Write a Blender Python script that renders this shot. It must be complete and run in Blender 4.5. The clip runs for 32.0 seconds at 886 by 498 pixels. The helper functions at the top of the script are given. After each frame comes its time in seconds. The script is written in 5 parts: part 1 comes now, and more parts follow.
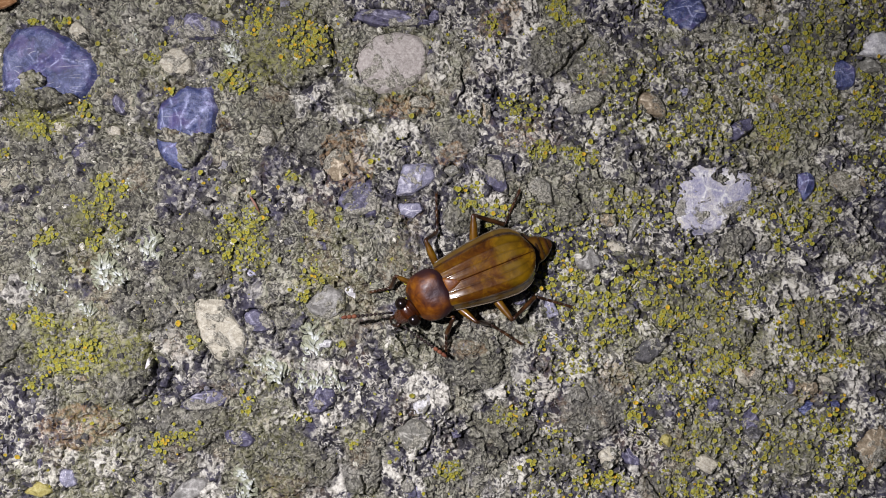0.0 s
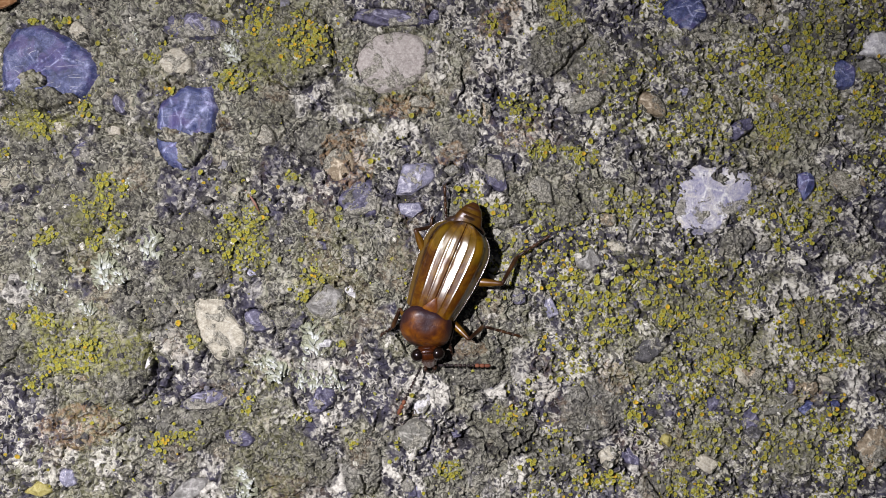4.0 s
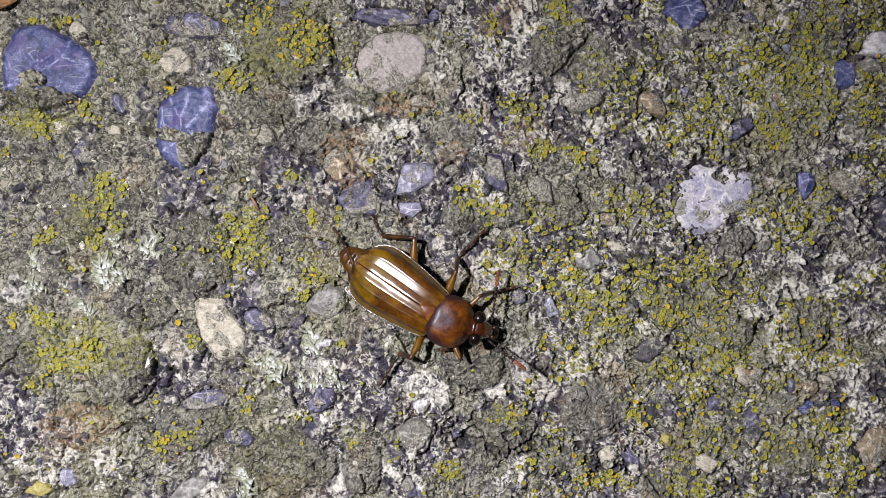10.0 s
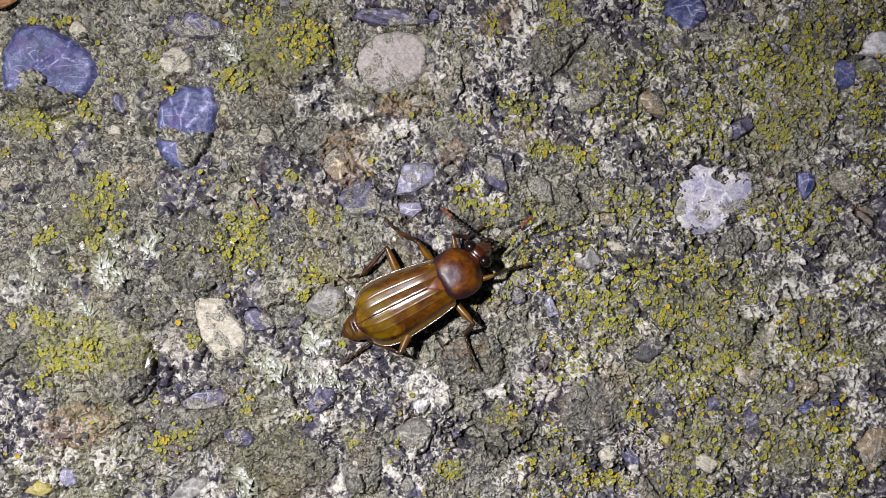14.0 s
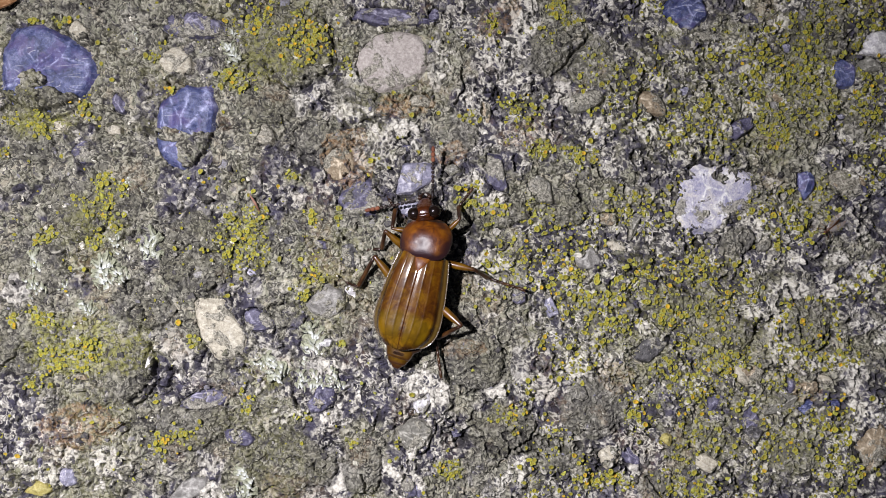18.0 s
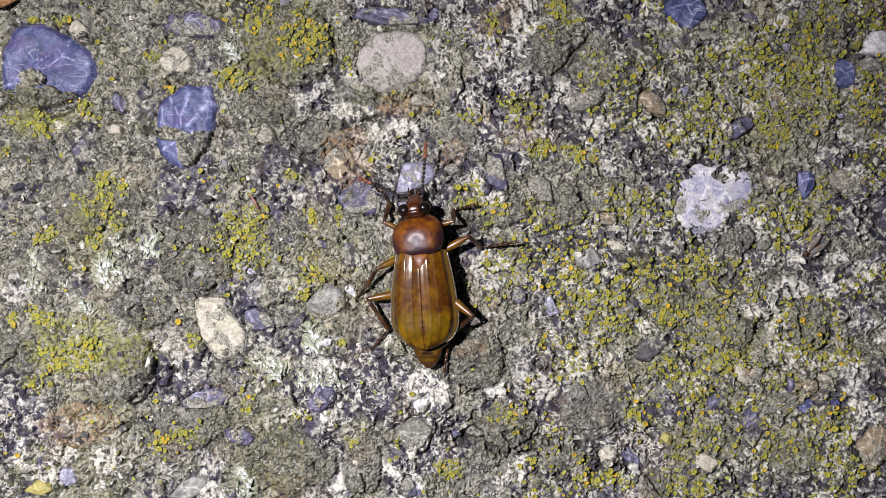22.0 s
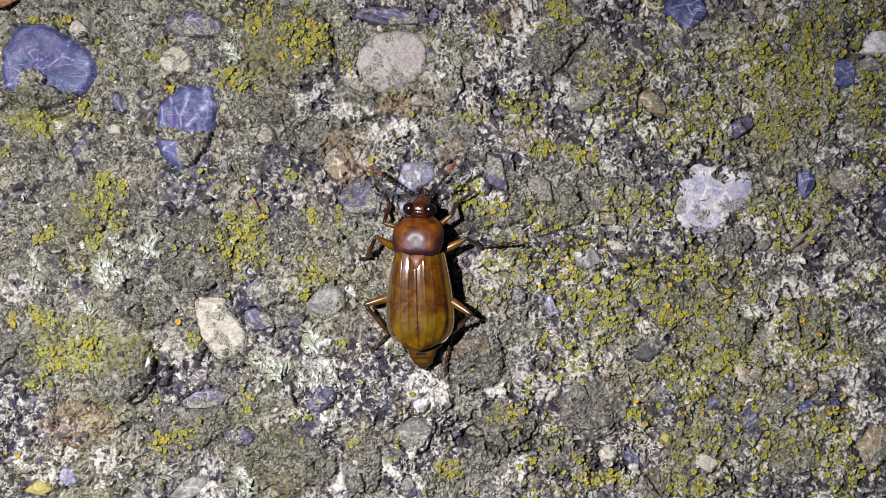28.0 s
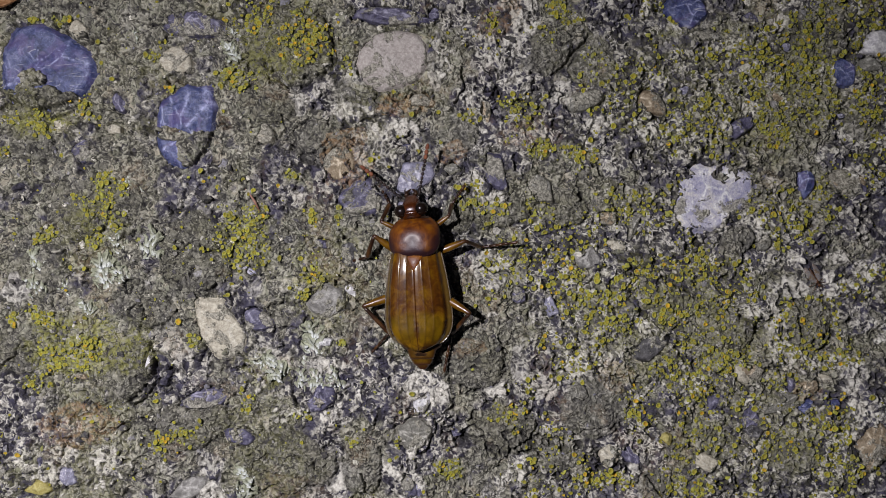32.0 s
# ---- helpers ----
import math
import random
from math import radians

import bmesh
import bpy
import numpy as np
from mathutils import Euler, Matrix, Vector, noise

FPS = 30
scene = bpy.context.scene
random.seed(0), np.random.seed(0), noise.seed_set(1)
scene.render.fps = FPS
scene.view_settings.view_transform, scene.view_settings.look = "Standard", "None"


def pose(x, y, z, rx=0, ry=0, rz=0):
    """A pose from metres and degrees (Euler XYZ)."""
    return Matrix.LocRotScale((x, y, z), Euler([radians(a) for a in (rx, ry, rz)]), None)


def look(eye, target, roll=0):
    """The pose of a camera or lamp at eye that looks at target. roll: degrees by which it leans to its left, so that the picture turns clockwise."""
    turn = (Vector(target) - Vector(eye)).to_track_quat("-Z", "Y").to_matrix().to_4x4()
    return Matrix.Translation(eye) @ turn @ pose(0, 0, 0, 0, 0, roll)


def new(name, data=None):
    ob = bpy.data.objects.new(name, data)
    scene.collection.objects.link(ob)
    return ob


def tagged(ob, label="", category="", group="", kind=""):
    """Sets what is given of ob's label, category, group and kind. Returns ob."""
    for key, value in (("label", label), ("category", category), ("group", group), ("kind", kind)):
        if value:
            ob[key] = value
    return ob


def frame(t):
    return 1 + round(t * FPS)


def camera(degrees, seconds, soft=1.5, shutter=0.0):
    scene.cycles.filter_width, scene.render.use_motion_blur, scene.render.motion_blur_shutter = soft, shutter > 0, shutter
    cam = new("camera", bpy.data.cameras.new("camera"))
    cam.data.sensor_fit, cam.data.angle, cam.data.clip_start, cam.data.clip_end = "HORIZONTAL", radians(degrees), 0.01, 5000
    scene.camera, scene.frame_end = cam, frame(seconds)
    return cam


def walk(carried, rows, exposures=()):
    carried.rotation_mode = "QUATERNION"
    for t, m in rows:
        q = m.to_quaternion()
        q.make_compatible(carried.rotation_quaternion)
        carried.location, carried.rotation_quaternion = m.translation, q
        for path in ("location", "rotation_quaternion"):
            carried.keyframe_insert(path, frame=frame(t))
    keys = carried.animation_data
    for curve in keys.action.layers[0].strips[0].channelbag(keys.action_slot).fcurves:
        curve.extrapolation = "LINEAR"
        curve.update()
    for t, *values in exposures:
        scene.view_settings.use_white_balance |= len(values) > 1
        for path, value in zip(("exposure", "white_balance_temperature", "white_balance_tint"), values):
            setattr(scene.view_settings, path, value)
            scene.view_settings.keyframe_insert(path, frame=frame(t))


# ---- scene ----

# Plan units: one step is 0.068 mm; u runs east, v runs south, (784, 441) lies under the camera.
STEP = 0.000068
EYE_Z = 0.1465


def at(u, v, z=0.0):
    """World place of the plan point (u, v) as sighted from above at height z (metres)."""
    k = (EYE_Z - z) / EYE_Z * STEP
    return Vector(((u - 784) * k, (441 - v) * k, z))


# ---- camera: hung over the slab, sagging a fifth of a millimetre ----
cam = camera(40, 32.0, soft=0.35)


def sag(t):
    """How far (in plan steps) the camera still has to sink at time t."""
    return float(np.interp(t, (0, 3, 5.8, 18.3, 19.8, 32), (3.0, 2.8, 1.6, 1.4, 0.1, 0.0)))


walk(cam, [(t, pose(0, sag(t) * STEP, EYE_Z)) for t in (0, 3, 5.8, 12, 18.3, 19.8, 26, 32)],
     exposures=((0, -0.10), (0.6, 0.1), (1, 0.15), (2, 0.2), (3, -0.02), (6, -0.07), (7, -0.04), (9, 0.06), (14, 0.09), (19, 0.11), (21, 0.16),
                (23, 0.27), (25, 0.18), (28, 0.15), (30, 0.10), (31, 0.06), (31.5, -0.1), (32, -0.47)))

# ---- light: night, one small bright torch held beside the camera ----
world = bpy.data.worlds.new("night")
scene.world = world
world.use_nodes = True
world.node_tree.nodes["Background"].inputs["Color"].default_value = (0.55, 0.6, 0.8, 1)
world.node_tree.nodes["Background"].inputs["Strength"].default_value = 0.03

torch = bpy.data.lights.new("torch", "SPOT")
torch.spot_size, torch.spot_blend, torch.shadow_soft_size = radians(78), 1.0, 0.005
torch.energy, torch.color = 2.92, (1.0, 0.962, 0.958)
new("torch", torch).matrix_world = look((-0.078, 0.030, 0.185), (-0.014, -0.056, 0.0))


# ---- numeric helpers ----
def lattice(i, j, seed):
    """Even random numbers 0..1 on whole-numbered points."""
    n = (np.asarray(i, np.int64) * 374761393 + np.asarray(j, np.int64) * 668265263 + seed * 974634533) & 0xFFFFFFFF
    n = ((n ^ (n >> 13)) * 1274126177) & 0xFFFFFFFF
    n = ((n ^ (n >> 16)) * 1103515245) & 0xFFFFFFFF
    return ((n ^ (n >> 15)) & 0xFFFFFF) / float(0xFFFFFF)


def value_noise(x, y, seed=0):
    i, j = np.floor(x), np.floor(y)
    fx, fy = x - i, y - j
    fx, fy = fx * fx * (3 - 2 * fx), fy * fy * (3 - 2 * fy)
    a, b = lattice(i, j, seed), lattice(i + 1, j, seed)
    c, d = lattice(i, j + 1, seed), lattice(i + 1, j + 1, seed)
    return (a + (b - a) * fx) * (1 - fy) + (c + (d - c) * fx) * fy


def fbm(x, y, seed=0, octaves=4, fall=0.5):
    total, weight, norm = 0.0, 1.0, 0.0
    for o in range(octaves):
        total = total + weight * value_noise(x * 2 ** o + 17.3 * o, y * 2 ** o - 9.1 * o, seed + o)
        norm += weight
        weight *= fall
    return total / norm


def cells(x, y, seed=0):
    """Distance to the nearest and second nearest scattered point, and that point's own random number."""
    i0, j0 = np.floor(x), np.floor(y)
    f1, f2, own = np.full(x.shape, 9.0), np.full(x.shape, 9.0), np.zeros(x.shape)
    for di in (-1, 0, 1):
        for dj in (-1, 0, 1):
            i, j = i0 + di, j0 + dj
            d = np.hypot(i + lattice(i, j, seed) - x, j + lattice(i, j, seed + 1) - y)
            near = d < f1
            f2 = np.where(near, f1, np.minimum(f2, d))
            own = np.where(near, lattice(i, j, seed + 2), own)
            f1 = np.where(near, d, f1)
    return f1, f2, own


def ease(a, b, x):
    s = np.clip((x - a) / (b - a), 0, 1)
    return s * s * (3 - 2 * s)


# ---- materials ----
class Shade:
    """Short-hand for building one node material."""

    def __init__(self, name, rough=0.6, spec=0.4, metal=0.0):
        self.mat = bpy.data.materials.new(name)
        self.mat.use_nodes = True
        self.tree = self.mat.node_tree
        self.out = self.tree.nodes["Principled BSDF"]
        self.set(rough=rough)
        self.out.inputs["Specular IOR Level"].default_value = spec
        self.out.inputs["Metallic"].default_value = metal

    def put(self, socket, value):
        if isinstance(value, bpy.types.NodeSocket):
            self.tree.links.new(value, socket)
        else:
            socket.default_value = (*value, 1) if isinstance(value, tuple) and len(value) == 3 and socket.type == "RGBA" else value

    def set(self, colour=None, rough=None, normal=None, **more):
        for key, value in (("Base Color", colour), ("Roughness", rough), ("Normal", normal)):
            if value is not None:
                self.put(self.out.inputs[key], value)

    def node(self, kind):
        return self.tree.nodes.new(kind)

    def attribute(self, name):
        n = self.node("ShaderNodeAttribute")
        n.attribute_name = name
        return n.outputs["Fac"]

    def place(self):
        return self.node("ShaderNodeNewGeometry").outputs["Position"]

    def local(self):
        return self.node("ShaderNodeTexCoord").outputs["Object"]

    def island(self):
        return self.node("ShaderNodeNewGeometry").outputs["Random Per Island"]

    def own(self):
        return self.node("ShaderNodeObjectInfo").outputs["Random"]

    def noise(self, scale, detail=4.0, rough=0.6, where=None, warp=0.0, stretch=None):
        n = self.node("ShaderNodeTexNoise")
        vec = where or self.place()
        if stretch:
            m = self.node("ShaderNodeMapping")
            self.tree.links.new(vec, m.inputs["Vector"])
            m.inputs["Scale"].default_value = stretch[:3]
            m.inputs["Rotation"].default_value = (0, 0, stretch[3] if len(stretch) > 3 else 0)
            vec = m.outputs["Vector"]
        self.tree.links.new(vec, n.inputs["Vector"])
        n.inputs["Scale"].default_value, n.inputs["Detail"].default_value = scale, detail
        n.inputs["Roughness"].default_value, n.inputs["Distortion"].default_value = rough, warp
        return n.outputs["Fac"]

    def ramp(self, fac, *stops):
        n = self.node("ShaderNodeValToRGB")
        self.put(n.inputs["Fac"], fac)
        e = n.color_ramp.elements
        while len(e) < len(stops):
            e.new(0.5)
        for spot, (p, c) in zip(e, stops):
            spot.position, spot.color = p, (c, c, c, 1) if isinstance(c, (int, float)) else (*c, 1)
        return n.outputs["Color"]

    def mix(self, fac, a, b, mode="MIX"):
        n = self.node("ShaderNodeMix")
        n.data_type, n.blend_type = "RGBA", mode
        self.put(n.inputs["Factor"], fac)
        self.put(n.inputs[6], a)
        self.put(n.inputs[7], b)
        return n.outputs[2]

    def maths(self, op, a, b=0.5):
        n = self.node("ShaderNodeMath")
        n.operation, n.use_clamp = op, False
        self.put(n.inputs[0], a)
        self.put(n.inputs[1], b)
        return n.outputs[0]

    def bump(self, height, strength, depth, below=None):
        n = self.node("ShaderNodeBump")
        n.inputs["Strength"].default_value, n.inputs["Distance"].default_value = strength, depth
        self.put(n.inputs["Height"], height)
        if below:
            self.tree.links.new(below, n.inputs["Normal"])
        return n.outputs["Normal"]


def concrete_material():
    """Weathered concrete: dark purple-grey sand in pale paste, cracked grey lichen crust, rusty stains."""
    s = Shade("weathered_concrete", 0.85, 0.25)
    fine = s.maths("SUBTRACT", s.noise(2200, 2, 0.42, warp=0.6), 0.5)
    grain = s.ramp(s.maths("ADD", s.attribute("tone"), s.maths("MULTIPLY", fine, 1.2)), (0.05, (0.020, 0.018, 0.029)), (0.40, (0.054, 0.050, 0.070)),
                   (0.60, (0.112, 0.106, 0.116)), (0.76, (0.21, 0.200, 0.190)), (0.97, (0.48, 0.46, 0.43)))
    grain = s.mix(s.ramp(s.noise(420, 2), (0.50, 0), (0.62, 0.5)), grain, (0.085, 0.080, 0.135))
    crust = s.ramp(s.maths("ADD", s.maths("ADD", s.maths("MULTIPLY", s.attribute("areole"), 0.6), 0.2), s.maths("MULTIPLY", fine, 2.3)), (0.0, (0.070, 0.067, 0.058)), (0.35, (0.140, 0.135, 0.116)),
                   (0.65, (0.205, 0.198, 0.170)), (1.0, (0.34, 0.328, 0.285)))
    crust = s.mix(s.ramp(s.noise(210, 3), (0.42, 0), (0.62, 0.36)), crust, (0.150, 0.145, 0.088))
    crust = s.mix(s.ramp(s.noise(150, 3, 0.6, warp=0.4), (0.50, 0), (0.66, 0.45)), crust, (0.115, 0.110, 0.125))
    open_face = s.maths("SUBTRACT", 1.0, s.maths("MULTIPLY", s.attribute("skin"), 0.85))
    for scale, low, high, share, tint in ((520, 0.53, 0.60, 0.55, (0.27, 0.275, 0.215)), (640, 0.585, 0.62, 0.75, (0.40, 0.365, 0.30)), (760, 0.595, 0.635, 0.8, (0.050, 0.046, 0.070))):
        crust = s.mix(s.maths("MULTIPLY", s.ramp(s.noise(scale, 3, 0.62, warp=0.9), (low, 0), (high, share)), open_face), crust, tint)
    crust = s.mix(s.maths("MULTIPLY", s.attribute("rim"), 0.75), crust, (0.46, 0.445, 0.39))
    col = s.mix(s.attribute("crust"), grain, crust)
    paste = s.ramp(s.noise(1500, 3, 0.6), (0.36, (0.27, 0.255, 0.24)), (0.46, (0.52, 0.50, 0.47)), (0.62, (0.68, 0.66, 0.63)))
    col = s.mix(s.attribute("paste"), col, paste)
    # near-black put into recesses: grime in hollows, painted shade in cracks and grooves
    col = s.mix(s.attribute("grime_shade"), col, (0.028, 0.026, 0.029))
    col = s.mix(s.maths("MULTIPLY", s.attribute("rust"), s.ramp(s.noise(1500, 4), (0.40, 0), (0.62, 0.7))), col, (0.38, 0.235, 0.125))
    col = s.mix(s.maths("MULTIPLY", s.attribute("algae"), s.ramp(s.noise(1400, 3, 0.65), (0.42, 0), (0.56, 0.75))), col, (0.27, 0.272, 0.062))
    n1 = s.bump(s.noise(2000, 2, 0.5, warp=0.8), 1.0, 0.00034)
    s.set(colour=col, normal=s.bump(s.noise(7000, 2, 0.6), 0.3, 0.00004, n1))
    return s.mat


def stone_material(name, dark, mid, pale, rough=0.5, grain=1500, streak=0.0, spec=0.5, dust=0.35, chip=0.85):
    """One kind of pebble: mottled body, a few pale scratches, dusty grey crust in patches."""
    s = Shade(name, rough, spec)
    col = s.ramp(s.noise(grain, 6, 0.75, warp=0.7), (0.36, dark), (0.5, mid), (0.66, pale))
    col = s.mix(s.ramp(s.noise(3600, 3, 0.75), (0.44, 0), (0.60, 0.45)), col, dark)
    if streak > 0.8:
        col = s.mix(s.ramp(s.noise(420, 3, 0.6, warp=0.8), (0.48, 0), (0.60, 0.8)), col, s.mix(0.5, col, tuple(min(1, q * m) for q, m in zip(mid, (2.3, 1.25, 1.25)))))
    if streak:
        lines = [s.ramp(s.maths("ABSOLUTE", s.maths("SUBTRACT", s.noise(90, 1, 0.4, stretch=(1, 5, 1, a)), 0.5)), (0.0, 1.0), (0.0045, 0.0)) for a in (0.5, -0.75)]
        scratch = s.maths("MULTIPLY", s.maths("MAXIMUM", *lines), s.ramp(s.noise(600, 3), (0.50, 0), (0.56, 0.6 * streak)))
        col = s.mix(scratch, col, (0.70, 0.70, 0.76))
        haze = s.ramp(s.noise(330, 4, 0.7, warp=0.6), (0.58, 0), (0.70, 0.3))
        col = s.mix(haze, col, pale)
    col = s.mix(s.maths("MULTIPLY", s.attribute("wear"), s.ramp(s.noise(1300, 4, 0.7), (0.42, 0), (0.58, chip))), col, tuple(min(0.85, 1.6 * c + 0.12) for c in pale))
    film = s.ramp(s.noise(300, 5, 0.62, warp=0.5), (0.60 - 0.25 * dust, 0), (0.63 - 0.25 * dust, 1))
    skin = s.ramp(s.noise(3000, 4, 0.8, warp=0.7), (0.36, (0.040, 0.037, 0.034)), (0.47, (0.17, 0.162, 0.14)), (0.64, (0.48, 0.46, 0.41)))
    s.set(colour=s.mix(s.maths("MULTIPLY", film, 0.92), col, skin), rough=s.maths("ADD", rough, s.maths("MULTIPLY", film, 0.4)),
          normal=s.bump(s.maths("ADD", s.noise(1300, 6, 0.7), s.maths("MULTIPLY", film, 0.5)), 0.8, 0.00024 if rough > 0.3 else 0.00009))
    return s.mat


CONCRETE = concrete_material()
STONE = {
    "blue": stone_material("blue_limestone", (0.018, 0.023, 0.072), (0.060, 0.076, 0.205), (0.19, 0.205, 0.38), 0.36, 700, 0.85, 0.45, -0.4),
    "slate": stone_material("purple_slate", (0.030, 0.028, 0.050), (0.082, 0.076, 0.145), (0.17, 0.162, 0.25), 0.5, 1300, 0.35, 0.45, 0.30),
    "flint": stone_material("pale_grey_flint", (0.13, 0.125, 0.125), (0.24, 0.232, 0.23), (0.42, 0.41, 0.41), 0.42, 1100, 0.0, 0.5, 0.15, 0.4),
    "ochre": stone_material("dull_yellow_stone", (0.26, 0.22, 0.07), (0.40, 0.35, 0.12), (0.54, 0.49, 0.24), 0.6, 1500, 0.0, 0.4, 0.15, 0.2),
    "bluegrey": stone_material("blue_grey_stone", (0.13, 0.13, 0.19), (0.22, 0.215, 0.32), (0.40, 0.39, 0.52), 0.5, 1300, 0.3, 0.5, 0.15),
    "pink": stone_material("pinkish_grey_stone", (0.26, 0.23, 0.225), (0.40, 0.365, 0.36), (0.52, 0.48, 0.47), 0.7, 2400, 0.0, 0.35, 0.25, 0.12),
    "white": stone_material("white_quartz", (0.34, 0.33, 0.38), (0.60, 0.59, 0.64), (0.80, 0.79, 0.80), 0.45, 1500, 0.0, 0.6, 0.25),
    "quartz": stone_material("lilac_white_quartz", (0.20, 0.20, 0.35), (0.40, 0.39, 0.50), (0.66, 0.63, 0.585), 0.35, 450, 0.0, 0.6, 0.1),
    "cream": stone_material("cream_limestone", (0.28, 0.255, 0.21), (0.46, 0.425, 0.36), (0.66, 0.63, 0.55), 0.75, 1900, 0.0, 0.3, 0.32, 0.2),
    "tan": stone_material("tan_sandstone", (0.13, 0.100, 0.070), (0.26, 0.205, 0.145), (0.42, 0.36, 0.28), 0.75, 2200, 0.0, 0.3, 0.42),
    "grey": stone_material("grey_limestone", (0.085, 0.082, 0.075), (0.19, 0.185, 0.170), (0.33, 0.32, 0.30), 0.65, 2300, 0.2, 0.4, 0.40),
    "dark": stone_material("dark_basalt", (0.020, 0.019, 0.022), (0.050, 0.048, 0.056), (0.12, 0.115, 0.13), 0.5, 1900, 0.1, 0.5, 0.40),
}


def grit_material():
    s = Shade("mixed_sand_grit", 0.65, 0.4)
    body = s.ramp(s.island(), (0.0, (0.012, 0.011, 0.017)), (0.40, (0.040, 0.036, 0.052)), (0.50, (0.14, 0.132, 0.118)),
                  (0.66, (0.30, 0.285, 0.245)), (0.78, (0.15, 0.148, 0.23)), (0.90, (0.55, 0.53, 0.47)), (1.0, (0.78, 0.75, 0.69)))
    col = s.mix(s.ramp(s.noise(3600, 4, 0.75), (0.42, 0), (0.58, 0.7)), body, (0.10, 0.095, 0.08))
    s.set(colour=col, normal=s.bump(s.noise(6500, 3, 0.7), 0.6, 0.00006))
    return s.mat


def lichen_material(name, rim, disc, old):
    """Small cup lichen: paler rim round a deeper disc, some cups older and duller."""
    s = Shade(name, 0.75, 0.25)
    disc_part = s.attribute("disc")
    young = s.mix(disc_part, rim, disc)
    worn = s.mix(disc_part, old, tuple(0.75 * c for c in disc))
    col = s.mix(s.ramp(s.island(), (0.25, 0), (0.8, 1)), young, worn)
    col = s.mix(s.ramp(s.noise(4200, 4, 0.7), (0.42, 0), (0.64, 0.5)), col, (0.11, 0.11, 0.05))
    s.set(colour=col, normal=s.bump(s.noise(8000, 3), 0.5, 0.00005))
    return s.mat


GRIT = grit_material()
YELLOW_GREEN = lichen_material("yellow_green_lichen", (0.38, 0.385, 0.070), (0.32, 0.270, 0.024), (0.235, 0.24, 0.085))
GOLDEN = lichen_material("golden_lichen", (0.46, 0.36, 0.03), (0.58, 0.33, 0.025), (0.40, 0.36, 0.05))


def leafy_lichen_material():
    s = Shade("pale_leafy_lichen", 0.8, 0.2)
    tip = s.attribute("tip")
    base = s.ramp(s.noise(2300, 4, 0.7), (0.35, (0.16, 0.168, 0.122)), (0.65, (0.38, 0.395, 0.31)))
    col = s.mix(s.maths("MULTIPLY", s.ramp(tip, (0.45, 0), (0.95, 1)), s.ramp(s.own(), (0.2, 0.15), (0.7, 1))), base, (0.74, 0.77, 0.80))
    s.set(colour=col, normal=s.bump(s.noise(5000, 4), 0.7, 0.00008))
    return s.mat


LEAFY = leafy_lichen_material()


def chitin(name, colours, rough=0.25, coat=0.5, grain=2500, bump=0.25, band=None, deep=0.0, gloss=0.12, shine=0.5):
    """Glossy insect cuticle. colours: dark, mid, pale; band: attribute name and the pigment that it lays on."""
    s = Shade(name, rough, shine)
    where = s.local()
    col = s.ramp(s.noise(700, 4, 0.6, where, 0.5), (0.36, colours[0]), (0.5, colours[1]), (0.64, colours[2]))
    for key, pigment in band or ():
        col = s.mix(s.attribute(key), col, pigment)
    s.set(colour=col, normal=s.bump(s.noise(grain, 3, 0.6, where), bump, 0.00006))
    s.out.inputs["Coat Weight"].default_value, s.out.inputs["Coat Roughness"].default_value = coat, gloss
    s.out.inputs["Specular Tint"].default_value = (0.90, 0.84, 1.0, 1)
    if deep:
        s.out.inputs["Subsurface Weight"].default_value = deep
        s.out.inputs["Subsurface Radius"].default_value = (0.0008, 0.0004, 0.0001)
        s.out.inputs["Subsurface Scale"].default_value = 1.0
    return s.mat


ELYTRA = chitin("amber_wing_case", ((0.024, 0.008, 0.0003), (0.078, 0.033, 0.0004), (0.175, 0.088, 0.0008)), 0.45, 1.0, 1800, 1.0,
                (("fore", (0.100, 0.025, 0.001)), ("glow", (0.150, 0.086, 0.0006)), ("gutter", (0.11, 0.070, 0.016)), ("suture", (0.040, 0.007, 0.001)),
                 ("edge", (0.012, 0.004, 0.001))), gloss=0.2, shine=0.15)
ELYTRA.node_tree.nodes["Principled BSDF"].inputs["Coat IOR"].default_value = 1.65
BEAD = chitin("pale_rim", ((0.07, 0.05, 0.03), (0.11, 0.085, 0.06), (0.16, 0.13, 0.10)), 0.25, 1.0, 4000, 0.3, shine=0.9)
PRONOTUM = chitin("orange_brown_shield", ((0.055, 0.012, 0.0008), (0.130, 0.036, 0.0010), (0.225, 0.078, 0.0014)), 0.5, 0.14, 2200, 0.9,
                  (("shade", (0.022, 0.007, 0.009)),), gloss=0.28, shine=0.4)
HEAD = chitin("dark_red_brown_head", ((0.026, 0.006, 0.002), (0.046, 0.011, 0.002), (0.072, 0.019, 0.003)), 0.25, 0.6, 2200, 0.5)
EYE = chitin("black_eye", ((0.004, 0.002, 0.002), (0.007, 0.004, 0.003), (0.011, 0.006, 0.005)), 0.25, 0.4, gloss=0.08, shine=0.3)
TERGITE = chitin("amber_tergite", ((0.040, 0.018, 0.001), (0.075, 0.036, 0.0015), (0.11, 0.056, 0.003)), 0.28, 0.4, 3000, 0.3,
                 (("edge", (0.045, 0.016, 0.006)),))
FEMUR = chitin("amber_leg", ((0.055, 0.021, 0.0006), (0.095, 0.040, 0.001), (0.14, 0.066, 0.002)), 0.34, 0.22, 3000, 0.15,
               (("knee", (0.045, 0.018, 0.007)),))
SHIN = chitin("dark_brown_leg", ((0.014, 0.006, 0.003), (0.032, 0.013, 0.005), (0.065, 0.028, 0.009)), 0.32, 0.25, 4000, 0.4)
